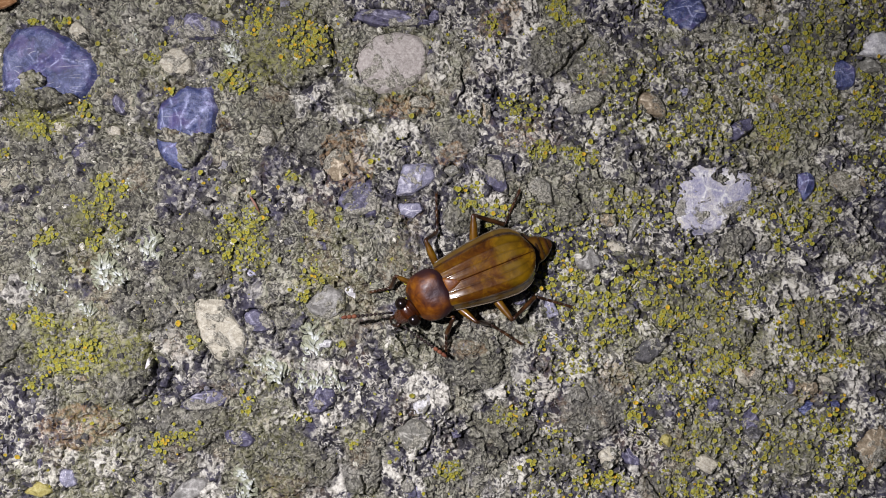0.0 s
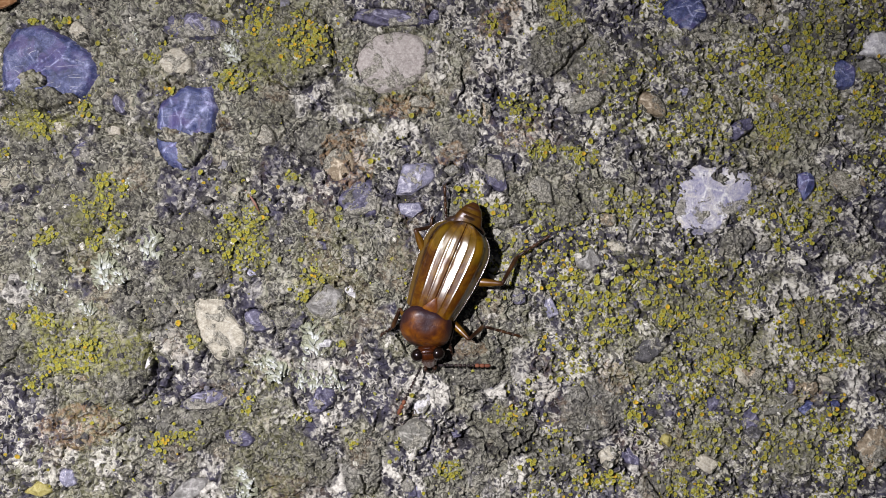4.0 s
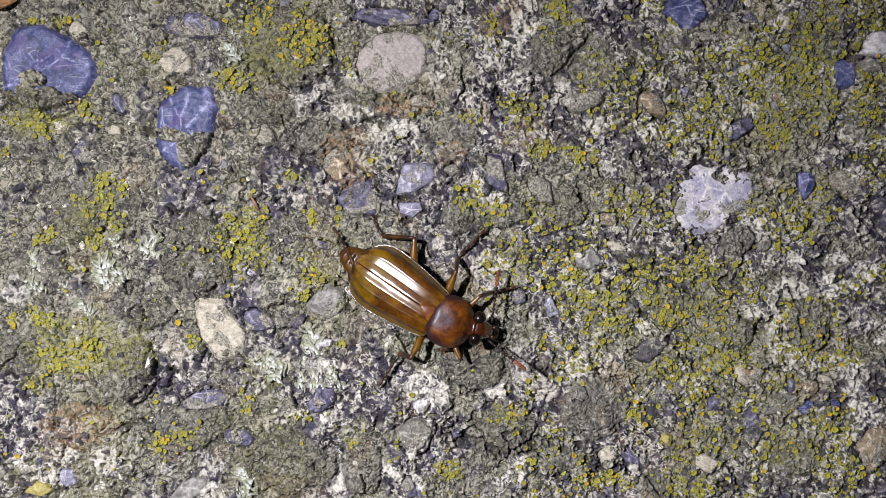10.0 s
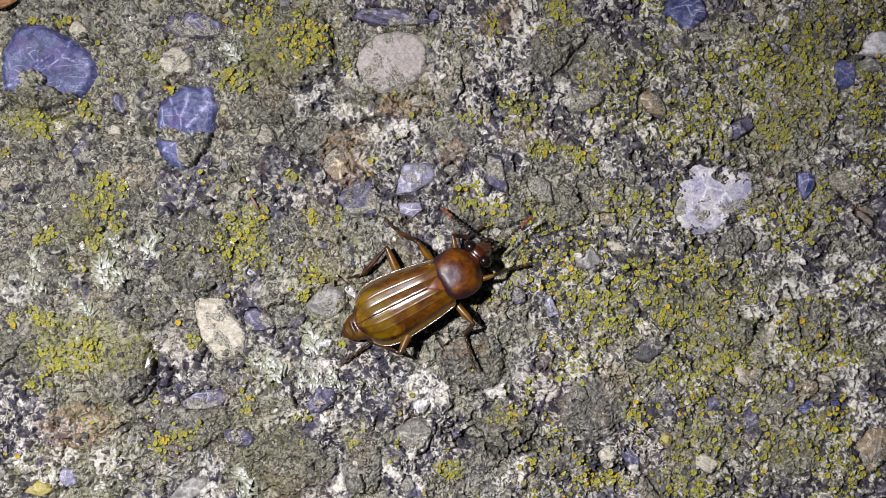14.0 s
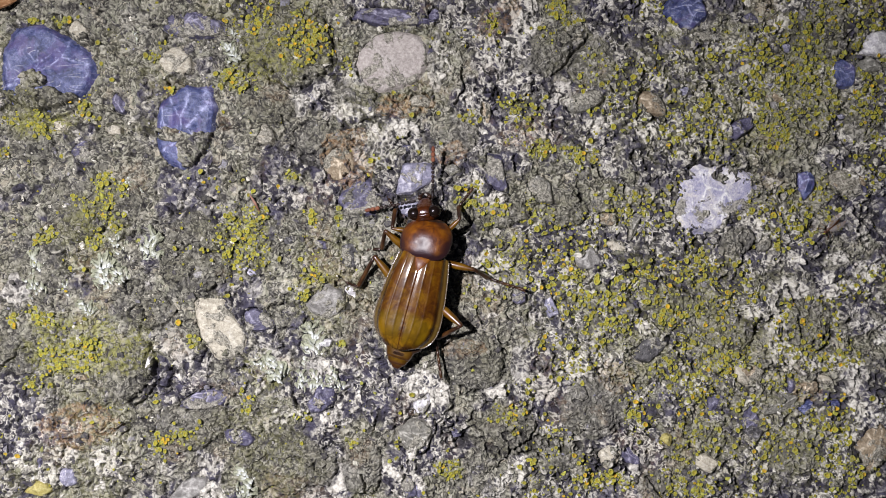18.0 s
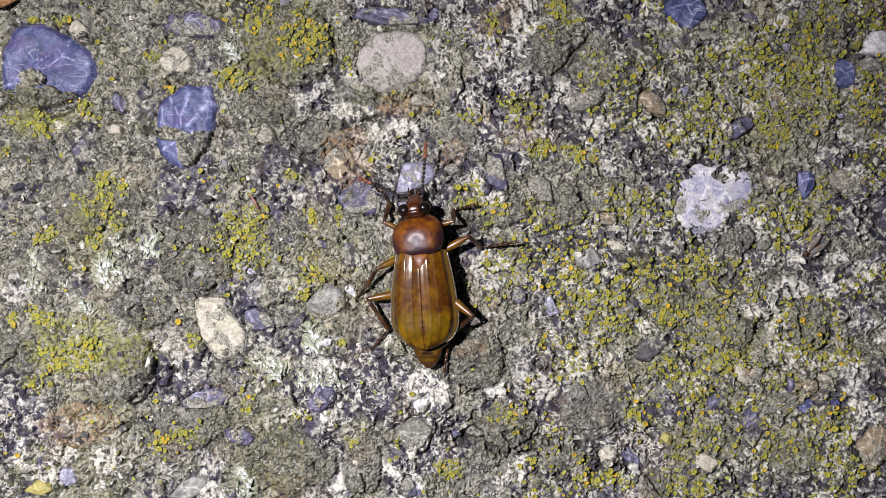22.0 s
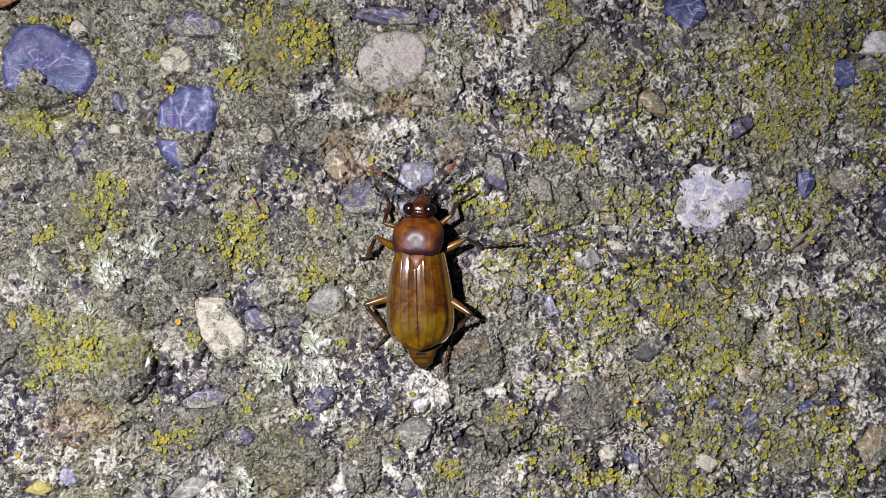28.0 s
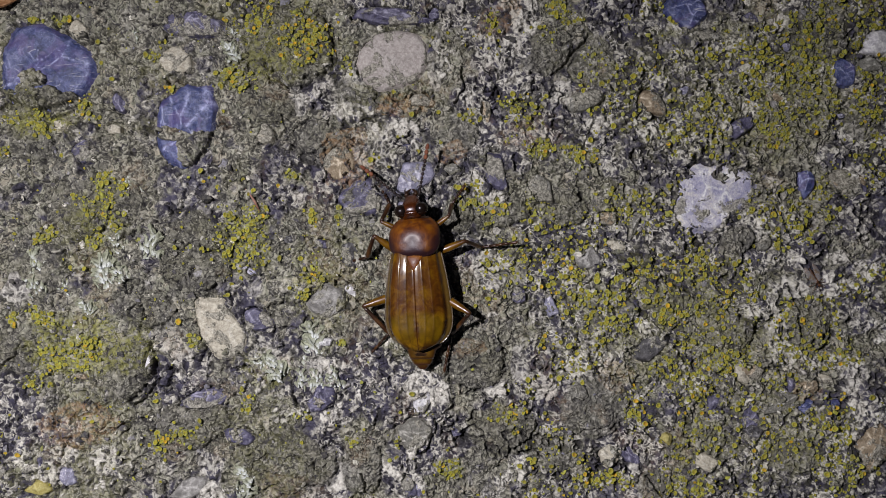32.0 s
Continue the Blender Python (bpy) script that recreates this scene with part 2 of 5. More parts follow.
FEELER = chitin("black_brown_feeler", ((0.006, 0.004, 0.003), (0.013, 0.008, 0.006), (0.026, 0.013, 0.009)), 0.6, 0.0)
CLUB = chitin("rusty_orange_club", ((0.085, 0.026, 0.012), (0.145, 0.046, 0.022), (0.22, 0.080, 0.040)), 0.75, 0.0, 5000, 0.5)
UNDER = chitin("dark_brown_underside", ((0.020, 0.010, 0.006), (0.040, 0.020, 0.010), (0.07, 0.035, 0.014)), 0.4, 0.2)


# ---- the slab: what is embedded in it ----
STONES, PATCHES, CRACKS, COVERS = [], [], [], []


def stone(kind, u, v, w, h, turn=0, rise=0.45, sides=7, sharp=10, label="", over=1.0, bounds=()):
    """A pebble set in the slab: plan place and size, clockwise turn, height above the paste in mm; bounds: bearing and reach of its flanks."""
    seed = 31 * len(STONES) + 5
    rng = random.Random(seed)
    edges = [(2 * math.pi * (i + rng.uniform(-0.36, 0.36)) / sides, rng.uniform(0.74, 1.06)) for i in range(sides)]
    if bounds:
        edges, sharp = [(radians(a), d) for a, d in bounds], 20
    STONES.append((kind, u, v, w / 2, h / 2, radians(turn), rise, edges, sharp, seed, label, over))


def patch(kind, u, v, w, h, turn=0, amount=1.0, dome=0.0):
    """A stretch of the slab with another face: lump and crust (grey crust), paste, rust or algae."""
    share = 0.43 if kind == "paste" else 0.5
    PATCHES.append((kind, u, v, share * w, share * h, radians(turn), amount, dome))


def cover(u, v, w, h, turn=0):
    """Crust that has grown over part of a pebble."""
    COVERS.append((u, v, w / 2, h / 2, radians(turn)))


def crack(width, depth, *way):
    CRACKS.append((width, depth, way))


def reach(edges, sharp, theta):
    """Radius of a rounded polygon, about 1, in the direction theta."""
    total = 0.0
    for a, d in edges:
        total = total + (np.maximum(np.cos(theta - a), 0) / d) ** sharp
    return np.maximum(total, 1e-6) ** (-1 / sharp)


def fill_slab():
    """All stones, faces and cracks that can be told apart."""
    # blue and slate pebbles
    cover(72, 182, 160, 62, 10)
    cover(60, 140, 50, 34, 15)
    cover(352, 260, 84, 56, -18)
    cover(308, 238, 84, 24, 12)
    stone("blue", 86, 118, 177, 161, 0, 1.35, over=0.35, label="large blue limestone pebble with white scratches",
          bounds=((-66, 0.81), (-44, 0.82), (-21, 0.9), (21, 0.97), (56, 0.91), (73, 0.9), (116, 0.99), (176, 0.98), (-159, 1.03), (-109, 1.04)))
    stone("blue", 330, 224, 112, 152, 0, 1.2, over=0.45, label="glossy blue pebble half grown over with crust",
          bounds=((-86, 1.0), (-22, 1.14), (10, 0.88), (42, 0.78), (71, 0.91), (108, 0.99), (152, 1.02), (-172, 0.95), (-121, 0.92)))
    stone("slate", 336, 40, 116, 62, 5, 0.5, 7, 6)
    stone("slate", 686, 29, 152, 36, 8, 0.7, 6, 10, "long purple slate sliver")
    stone("blue", 1213, 10, 96, 76, 8, 0.9, 8, 6, "rounded blue pebble")
    stone("blue", 1430, 322, 34, 56, 8, 0.5, 6, 8)
    stone("blue", 1495, 130, 42, 60, -6, 0.3, 6, 8)
    stone("slate", 1308, 226, 57, 45, 0, 0.7, label="small dark blue slate wedge", bounds=((-11, 1.0), (49, 0.58), (130, 0.93), (-147, 0.64), (-110, 0.66)))
    stone("slate", 881, 306, 40, 70, 0, 0.6, label="purple slate wedge", bounds=((-85, 0.91), (-20, 0.63), (76, 1.1), (108, 0.78), (180, 1.0)))
    stone("bluegrey", 736, 315, 76, 56, 0, 0.5, label="flat blue-grey slate chip", over=0.5, bounds=((-90, 1.0), (-21, 1.02), (28, 0.76), (52, 0.66), (83, 0.88), (-170, 0.8)))
    stone("bluegrey", 727, 370, 48, 29, 0, 0.4, over=0.5, bounds=((-95, 0.94), (-19, 0.96), (39, 0.76), (119, 0.8), (173, 0.88)))
    stone("slate", 636, 352, 78, 74, 12, 0.3, 6, 8)
    stone("slate", 1330, 31, 34, 20, 5, 0.4, 5)
    stone("slate", 569, 704, 54, 50, 0, 0.5, label="purple-grey stone beside a crack", bounds=((-151, 0.66), (-77, 0.93), (9, 0.88), (48, 0.77), (90, 1.0), (158, 1.09)))
    stone("flint", 334, 864, 72, 44, 0, 0.6, label="smooth grey oval pebble", bounds=((-151, 0.56), (-135, 0.58), (-74, 1.04), (15, 0.8), (53, 0.78), (103, 1.0)))
    stone("slate", 362, 704, 104, 40, -12, 0.25, 7, 5)
    stone("slate", 424, 772, 62, 36, 10, 0.3, 7, 6)
    stone("slate", 1114, 804, 56, 26, 42, 0.2, 6, 7)
    stone("dark", 1152, 616, 70, 40, -20, 0.2, 6, 8)
    stone("blue", 1426, 720, 34, 20, -35, 0.4, 5)
    stone("slate", 1402, 684, 16, 32, 10, 0.4, 6)
    stone("slate", 456, 566, 62, 48, 20, 0.2, 7, 6)
    stone("slate", 918, 522, 32, 30, 0, 0.3, 6)
    stone("bluegrey", 974, 541, 22, 46, -18, 0.5, 5, 9)
    stone("slate", 714, 263, 34, 15, -14, 0.35, 5)
    stone("dark", 617, 452, 38, 56, -12, 0.5, 7, 6)
    stone("slate", 566, 432, 24, 18, 15, 0.4, 5)
    stone("dark", 512, 424, 26, 16, 0, 0.35, 5)
    stone("slate", 765, 95, 24, 26, 20, 0.4, 5)
    stone("slate", 770, 24, 26, 22, 20, 0.4, 6)
    stone("bluegrey", 440, 483, 32, 24, 10, 0.3, 6)
    stone("slate", 1330, 745, 40, 40, 20, 0.35, 5)
    stone("slate", 1265, 712, 24, 40, 35, 0.3, 5)
    stone("slate", 808, 764, 20, 24, 0, 0.4, 5)
    stone("slate", 150, 268, 44, 40, 20, 0.35, 6)
    stone("slate", 208, 182, 40, 26, 30, 0.3, 5)
    stone("slate", 50, 825, 60, 30, -10, 0.3, 6)
    stone("bluegrey", 120, 845, 30, 36, -25, 0.4, 5)
    stone("slate", 725, 862, 26, 40, -15, 0.4, 5)
    stone("slate", 745, 868, 26, 30, -10, 0.35, 5)
    stone("blue", 1480, 715, 22, 14, -30, 0.25, 5)
    stone("slate", 1520, 335, 30, 20, 20, 0.3, 5)
    stone("bluegrey", 1490, 205, 14, 10, 0, 0.4, 6)
    stone("bluegrey", 1395, 83, 14, 18, -15, 0.4, 6)
    # round and pale stones
    stone("pink", 694, 108, 133, 115, 0, 0.6, label="round pinkish-grey pebble", over=0.3,
          bounds=((-163, 0.94), (-133, 0.92), (-102, 0.96), (-78, 1.0), (-33, 1.08), (6, 0.95), (32, 0.92), (75, 0.85), (126, 1.02), (159, 0.96)))
    stone("cream", 310, 106, 66, 50, 10, 0.6, 7, 6, "cream pebble with a grey crust")
    stone("grey", 1038, 178, 74, 46, -25, 0.6, 8, 5, "oval grey pebble")
    stone("tan", 1154, 182, 62, 46, 30, 0.6, 7, 6)
    stone("tan", 860, 196, 22, 40, -15, 0.45, 5)
    stone("grey", 1250, 62, 60, 24, 5, 0.4, 6)
    stone("white", 1552, 78, 66, 56, 10, 0.6, 7, 7, "white quartz pebble")
    stone("grey", 1540, 114, 62, 30, 6, 0.35, 5)
    stone("bluegrey", 1362, 138, 24, 30, 0, 0.4, 6)
    stone("tan", 1372, 170, 30, 30, 0, 0.4, 6)
    stone("tan", 1500, 322, 78, 54, 10, 0.5, 7, 6)
    stone("quartz", 1262, 350, 150, 124, 0, 0.25, label="white and lilac quartz lump", over=4.5,
          bounds=((-96, 0.95), (-61, 1.07), (0, 1.0), (45, 0.72), (87, 0.96), (153, 1.05), (-167, 0.9), (-135, 0.91)))
    stone("flint", 580, 532, 78, 66, 0, 0.65, label="pale angular flint with a crack beside it", over=0.5, bounds=((-140, 0.71), (-61, 0.83), (-19, 0.81), (57, 0.89), (111, 0.9), (161, 0.98)))
    stone("cream", 391, 583, 98, 110, 0, 0.22, label="pale cream limestone patch", over=0.8, bounds=((-87, 0.95), (-39, 0.67), (11, 1.01), (81, 0.98), (137, 0.73), (172, 0.85)))
    stone("cream", 464, 236, 52, 40, 8, 0.45, 6, 8)
    stone("white", 748, 716, 28, 44, 30, 0.5, 5, 9)
    stone("grey", 735, 768, 68, 62, 0, 0.5, 6, 9)
    stone("cream", 1080, 806, 44, 42, 15, 0.4, 6, 7)
    stone("cream", 1020, 830, 24, 20, 0, 0.35, 5)
    stone("ochre", 1179, 777, 26, 26, 0, 0.6, 7)
    stone("cream", 1314, 664, 26, 38, -35, 0.45, 6)
    stone("tan", 1334, 658, 48, 30, 20, 0.4, 6)
    stone("grey", 1382, 716, 78, 34, -24, 0.45, 6, 8)
    stone("tan", 1436, 684, 34, 26, -20, 0.4, 6)
    stone("cream", 1462, 672, 40, 18, 22, 0.35, 5)
    stone("tan", 1550, 790, 62, 84, 20, 0.7, 6, 8, "tan-grey stone")
    stone("grey", 1478, 856, 34, 22, -15, 0.6, 8, 5)
    stone("dark", 1334, 766, 34, 34, 10, 0.3, 5)
    stone("grey", 1354, 424, 28, 44, 0, 0.45, 7)
    stone("grey", 956, 334, 50, 54, 8, 0.4, 5, 10)
    stone("ochre", 70, 864, 44, 28, -12, 0.5, 5, 9, "dull yellow flat chip")
    stone("cream", 203, 229, 32, 20, 10, 0.4, 6)
    stone("cream", 1092, 436, 40, 24, 30, 0.35, 6)
    stone("flint", 1036, 456, 50, 46, 40, 0.5, 6)
    stone("grey", 1122, 398, 20, 44, 12, 0.5, 5)
    stone("tan", 1075, 386, 44, 26, -10, 0.4, 6)
    stone("tan", 140, 665, 24, 14, 10, 0.4, 5)
    stone("cream", 136, 52, 42, 34, 20, 0.4, 6)
    stone("cream", 110, 223, 42, 24, 5, 0.35, 6)
    stone("cream", 132, 98, 22, 22, 10, 0.3, 6)
    stone("tan", 600, 288, 60, 66, 10, 0.3, 7, 6)
    stone("tan", 745, 178, 46, 26, 10, 0.35, 6)
    stone("grey", 800, 300, 30, 22, 0, 0.35, 6)
    stone("cream", 1010, 310, 20, 18, 0, 0.35, 5)
    stone("cream", 1250, 820, 44, 36, 20, 0.3, 6)
    stone("cream", 1246, 150, 18, 18, 0, 0.35, 5)
    stone("bluegrey", 1210, 160, 18, 18, 0, 0.3, 5)
    stone("cream", 1396, 655, 30, 14, 10, 0.3, 5)
    stone("white", 1390, 345, 12, 20, 20, 0.5, 5)
    stone("cream", 668, 360, 12, 44, 8, 0.3, 5)
    stone("white", 620, 512, 26, 20, 30, 0.4, 5)
    stone("white", 575, 606, 24, 18, -10, 0.35, 5)
    stone("white", 262, 652, 14, 40, 8, 0.5, 5)
    # crusted aggregate just under the surface: u, v, w, h, turn, amount, dome
    patch("lump", 510, 78, 158, 140, 10, 1, 1.2)
    patch("lump", 75, 182, 130, 60, -8, 1, 0.5)
    patch("lump", 55, 250, 84, 66, 20, 0.8, 0.6)
    patch("lump", 345, 448, 130, 134, 0, 1, 0.6)
    patch("lump", 250, 545, 110, 70, 10, 0.9, 0.5)
    patch("lump", 225, 650, 86, 110, 12, 0.9, 1.0)
    patch("lump", 640, 170, 110, 60, 10, 0.6, 0.3)
    patch("lump", 470, 185, 110, 60, 12, 0.9, 0.5)
    patch("lump", 570, 255, 110, 84, 10, 0.9, 0.5)
    patch("lump", 838, 640, 112, 96, 4, 1, 0.9)
    patch("lump", 890, 762, 122, 92, -8, 0.9, 0.8)
    patch("lump", 500, 815, 180, 110, 5, 0.9, 0.6)
    patch("lump", 640, 830, 70, 96, 0, 0.8, 0.7)
    patch("lump", 330, 755, 150, 90, -15, 0.9, 0.5)
    patch("lump", 140, 370, 120, 100, 20, 0.9, 0.7)
    patch("lump", 210, 360, 90, 80, 0, 0.8, 0.6)
    patch("lump", 1000, 368, 80, 62, 10, 0.9, 0.5)
    patch("lump", 882, 380, 108, 44, -8, 0.8, 0.5)
    patch("lump", 812, 378, 56, 66, 0, 0.9, 0.6)
    patch("lump", 810, 232, 70, 66, 10, 0.7, 0.5)
    patch("lump", 970, 92, 100, 78, -20, 0.8, 0.5)
    patch("lump", 1045, 110, 80, 90, 20, 0.7, 0.6)
    patch("lump", 1305, 426, 66, 52, -15, 0.9, 0.8)
    patch("lump", 1435, 572, 76, 104, -12, 0.9, 0.9)
    patch("lump", 1275, 590, 110, 90, 10, 0.6, 0.4)
    patch("lump", 1050, 720, 120, 110, 0, 0.7, 0.4)
    patch("lump", 1180, 545, 60, 80, 0, 0.7, 0.6)
    patch("lump", 985, 800, 110, 70, 10, 0.6, 0.4)
    patch("lump", 1250, 790, 130, 70, 0, 0.5, 0.4)
    patch("lump", 1440, 60, 120, 90, 10, 0.5, 0.4)
    patch("lump", 1530, 220, 70, 60, 0, 0.7, 0.5)
    patch("lump", 60, 470, 110, 120, 0, 0.5, 0.4)
    patch("lump", 30, 620, 80, 90, 0, 0.8, 0.5)
    patch("lump", 580, 480, 90, 70, 0, 0.4, 0.2)
    patch("lump", 1410, 810, 90, 60, 0, 0.8, 0.4)
    patch("lump", 1160, 860, 60, 60, 20, 0.8, 0.6)
    patch("lump", 700, 470, 60, 90, 0, 0.6, 0.3)
    # bare pale paste
    for place in ((930, 30, 60, 90), (868, 112, 84, 40), (910, 82, 70, 46), (620, 198, 90, 34), (712, 236, 96, 52), (756, 690, 90, 80),
                  (90, 838, 96, 50), (190, 812, 70, 60), (112, 806, 60, 40), (722, 856, 66, 62), (1140, 228, 46, 56)):
        patch("paste", *place, 0, 0.95)
    for place in ((1060, 222, 56, 40), (990, 165, 60, 50), (1330, 122, 44, 50), (1400, 512, 90, 44), (1530, 475, 60, 40), (1380, 600, 40, 110),
                  (1470, 640, 90, 30), (1510, 680, 50, 60), (1500, 770, 50, 40), (868, 480, 70, 80)):
        patch("paste", *place, 0, 0.85)
    for place in ((770, 110, 30, 120), (640, 130, 60, 40), (560, 650, 40, 50), (480, 640, 70, 70),
                  (30, 510, 60, 60), (920, 640, 40, 90), (960, 680, 70, 60), (370, 820, 50, 50)):
        patch("paste", *place, 0, 0.7)
    # rusty and algal stains
    patch("rust", 612, 275, 90, 110, 0, 0.75)
    patch("rust", 140, 752, 130, 80, 0, 0.7)
    patch("rust", 720, 184, 100, 40, 0, 0.8)
    patch("rust", 885, 30, 100, 50, -40, 0.6)
    patch("rust", 800, 270, 50, 40, 0, 0.6)
    patch("rust", 920, 240, 70, 40, 0, 0.5)
    patch("rust", 815, 615, 80, 30, 0, 0.4)
    patch("rust", 1430, 690, 60, 40, 0, 0.6)
    patch("rust", 1085, 665, 60, 60, 0, 0.4)
    patch("algae", 1300, 160, 620, 340, 0, 0.3)
    patch("algae", 1180, 560, 560, 300, 0, 0.3)
    patch("algae", 1350, 780, 460, 220, 0, 0.25)
    patch("algae", 150, 610, 260, 150, 0, 0.8)
    patch("algae", 440, 430, 110, 130, 0, 0.6)
    patch("algae", 70, 215, 140, 60, 0, 0.8)
    patch("algae", 480, 100, 160, 120, 0, 0.6)
    patch("algae", 170, 390, 120, 130, 0, 0.5)
    patch("algae", 470, 660, 120, 90, 0, 0.5)
    patch("algae", 560, 500, 110, 70, 0, 0.5)
    # open cracks
    crack(4.0, 0.9, (268, 606), (277, 640), (274, 680), (262, 702), (238, 718))
    crack(3.5, 0.8, (1041, 66), (1022, 92), (998, 118), (982, 132))
    crack(3.0, 0.7, (588, 60), (594, 100), (580, 128), (540, 138))
    crack(3.0, 0.7, (500, 205), (506, 235), (478, 258))
    crack(3.0, 0.6, (595, 500), (612, 520), (622, 548))
    crack(3.5, 0.8, (602, 690), (590, 722), (548, 732))
    crack(3.0, 0.7, (770, 740), (775, 760), (764, 790), (744, 802))
    crack(3.0, 0.6, (955, 750), (942, 778), (900, 798))
    crack(3.0, 0.6, (1395, 510), (1412, 550), (1420, 600))
    crack(3.0, 0.6, (820, 120), (822, 160), (806, 180))
    crack(2.6, 0.5, (700, 590), (716, 606), (722, 625))
    crack(2.6, 0.5, (885, 600), (897, 630), (890, 655))
    crack(2.6, 0.6, (575, 290), (577, 305), (572, 322))
    crack(2.6, 0.6, (1142, 840), (1160, 860), (1172, 880))
    crack(2.6, 0.5, (90, 655), (94, 690), (102, 750))
    crack(2.6, 0.6, (1448, 300), (1452, 335), (1444, 352))
    crack(2.6, 0.5, (1430, 10), (1455, 30), (1458, 48))
    crack(2.6, 0.5, (250, 540), (258, 560), (246, 584))
    crack(2.6, 0.5, (0, 650), (22, 632), (34, 606))
    crack(2.6, 0.6, (515, 640), (520, 690), (524, 720))
    crack(2.4, 0.5, (838, 548), (850, 562), (862, 572))
    crack(2.4, 0.5, (640, 840), (645, 855), (642, 870))
    crack(2.4, 0.5, (412, 530), (402, 560), (350, 640))


fill_slab()


# ---- where lichen grows ----
COLONIES = []


def colony(u, v, w, h, dense, gold=0.15):
    COLONIES.append((u, v, w / 2, h / 2, dense, gold))


def found_colonies():
    """Where the yellow lichen grows thick. u, v, w, h, density, share of golden cups."""
    for place in ((545, 70, 90, 110, 0.9, 0.8), (455, 30, 80, 60, 0.5, 0.2), (420, 140, 70, 50, 0.7, 0.2), (398, 45, 16, 30, 0.8, 0.9),
                  (150, 195, 40, 36, 0.9, 0.3), (80, 222, 60, 50, 0.9, 0.1), (30, 210, 40, 20, 0.6, 0.1), (300, 157, 30, 14, 0.9, 0.6),
                  (270, 100, 24, 30, 0.7, 0.1), (110, 35, 40, 20, 0.7, 0.2), (60, 34, 30, 12, 0.7, 0.1), (8, 270, 20, 24, 0.8, 0.5)):
        colony(*place)
    for place in ((185, 345, 70, 90, 0.55, 0.2), (200, 395, 40, 30, 0.8, 0.4), (163, 425, 40, 44, 0.9, 0.2), (82, 415, 40, 30, 0.9, 0.3),
                  (70, 560, 70, 46, 0.8, 0.3), (25, 565, 30, 24, 0.5, 0.2), (130, 630, 120, 70, 0.55, 0.1), (60, 680, 60, 50, 0.4, 0.0),
                  (430, 425, 110, 120, 0.45, 0.1), (455, 380, 60, 50, 0.6, 0.1), (345, 605, 24, 36, 0.9, 0.5), (285, 778, 36, 40, 0.7, 0.5)):
        colony(*place)
    for place in ((325, 770, 60, 40, 0.5, 0.2), (435, 715, 30, 50, 0.35, 0.5), (552, 385, 24, 34, 0.8, 0.4), (518, 310, 24, 26, 0.7, 0.1),
                  (560, 485, 60, 36, 0.5, 0.1), (535, 520, 30, 36, 0.6, 0.1), (600, 380, 14, 40, 0.7, 0.1), (660, 280, 20, 26, 0.9, 0.7),
                  (605, 608, 30, 16, 0.9, 0.2), (530, 735, 30, 20, 0.6, 0.2), (625, 780, 30, 20, 0.5, 0.1), (702, 780, 16, 20, 0.8, 0.5)):
        colony(*place)
    for place in ((720, 100, 20, 30, 0.7, 0.1), (615, 115, 26, 26, 0.6, 0.1), (875, 375, 60, 40, 0.55, 0.6), (955, 45, 20, 20, 0.3, 0.8),
                  (995, 20, 60, 60, 0.6, 0.4), (870, 40, 30, 50, 0.6, 0.4), (925, 185, 90, 40, 0.55, 0.2), (960, 265, 60, 40, 0.6, 0.1),
                  (835, 205, 40, 30, 0.5, 0.5), (1035, 275, 60, 50, 0.5, 0.2), (960, 610, 40, 40, 0.7, 0.5), (900, 735, 70, 50, 0.5, 0.5)):
        colony(*place)
    for place in ((1400, 110, 260, 180, 0.42, 0.18), (1540, 60, 60, 160, 0.4, 0.3), (1240, 215, 160, 110, 0.30, 0.1), (1370, 225, 90, 80, 0.5, 0.15),
                  (1540, 160, 80, 120, 0.4, 0.15), (1400, 390, 160, 90, 0.30, 0.2), (1010, 505, 60, 110, 0.6, 0.5), (1080, 545, 120, 120, 0.5, 0.15),
                  (1150, 500, 120, 90, 0.4, 0.1), (1230, 480, 120, 90, 0.45, 0.25), (1270, 525, 130, 80, 0.45, 0.4), (1190, 560, 60, 50, 0.7, 0.5)):
        colony(*place)
    for place in ((1290, 640, 110, 50, 0.7, 0.5), (1220, 680, 90, 70, 0.45, 0.15), (1450, 620, 160, 60, 0.3, 0.2), (1480, 740, 60, 90, 0.5, 0.4),
                  (1060, 850, 100, 60, 0.55, 0.5), (800, 830, 60, 50, 0.4, 0.2), (1130, 720, 60, 90, 0.35, 0.3), (1220, 860, 120, 50, 0.45, 0.1),
                  (1500, 830, 90, 90, 0.3, 0.1), (1360, 780, 140, 90, 0.22, 0.2), (1240, 790, 120, 80, 0.25, 0.1), (900, 460, 110, 70, 0.35, 0.3)):
        colony(*place)
    for place in ((1240, 8, 40, 16, 0.8, 0.5), (1540, 270, 60, 160, 0.3, 0.3), (1460, 320, 100, 60, 0.3, 0.2), (830, 345, 50, 50, 0.4, 0.2),
                  (1110, 370, 110, 90, 0.3, 0.2), (1120, 130, 90, 60, 0.2, 0.1), (950, 380, 60, 90, 0.35, 0.3), (1010, 650, 60, 40, 0.35, 0.2)):
        colony(*place)


found_colonies()


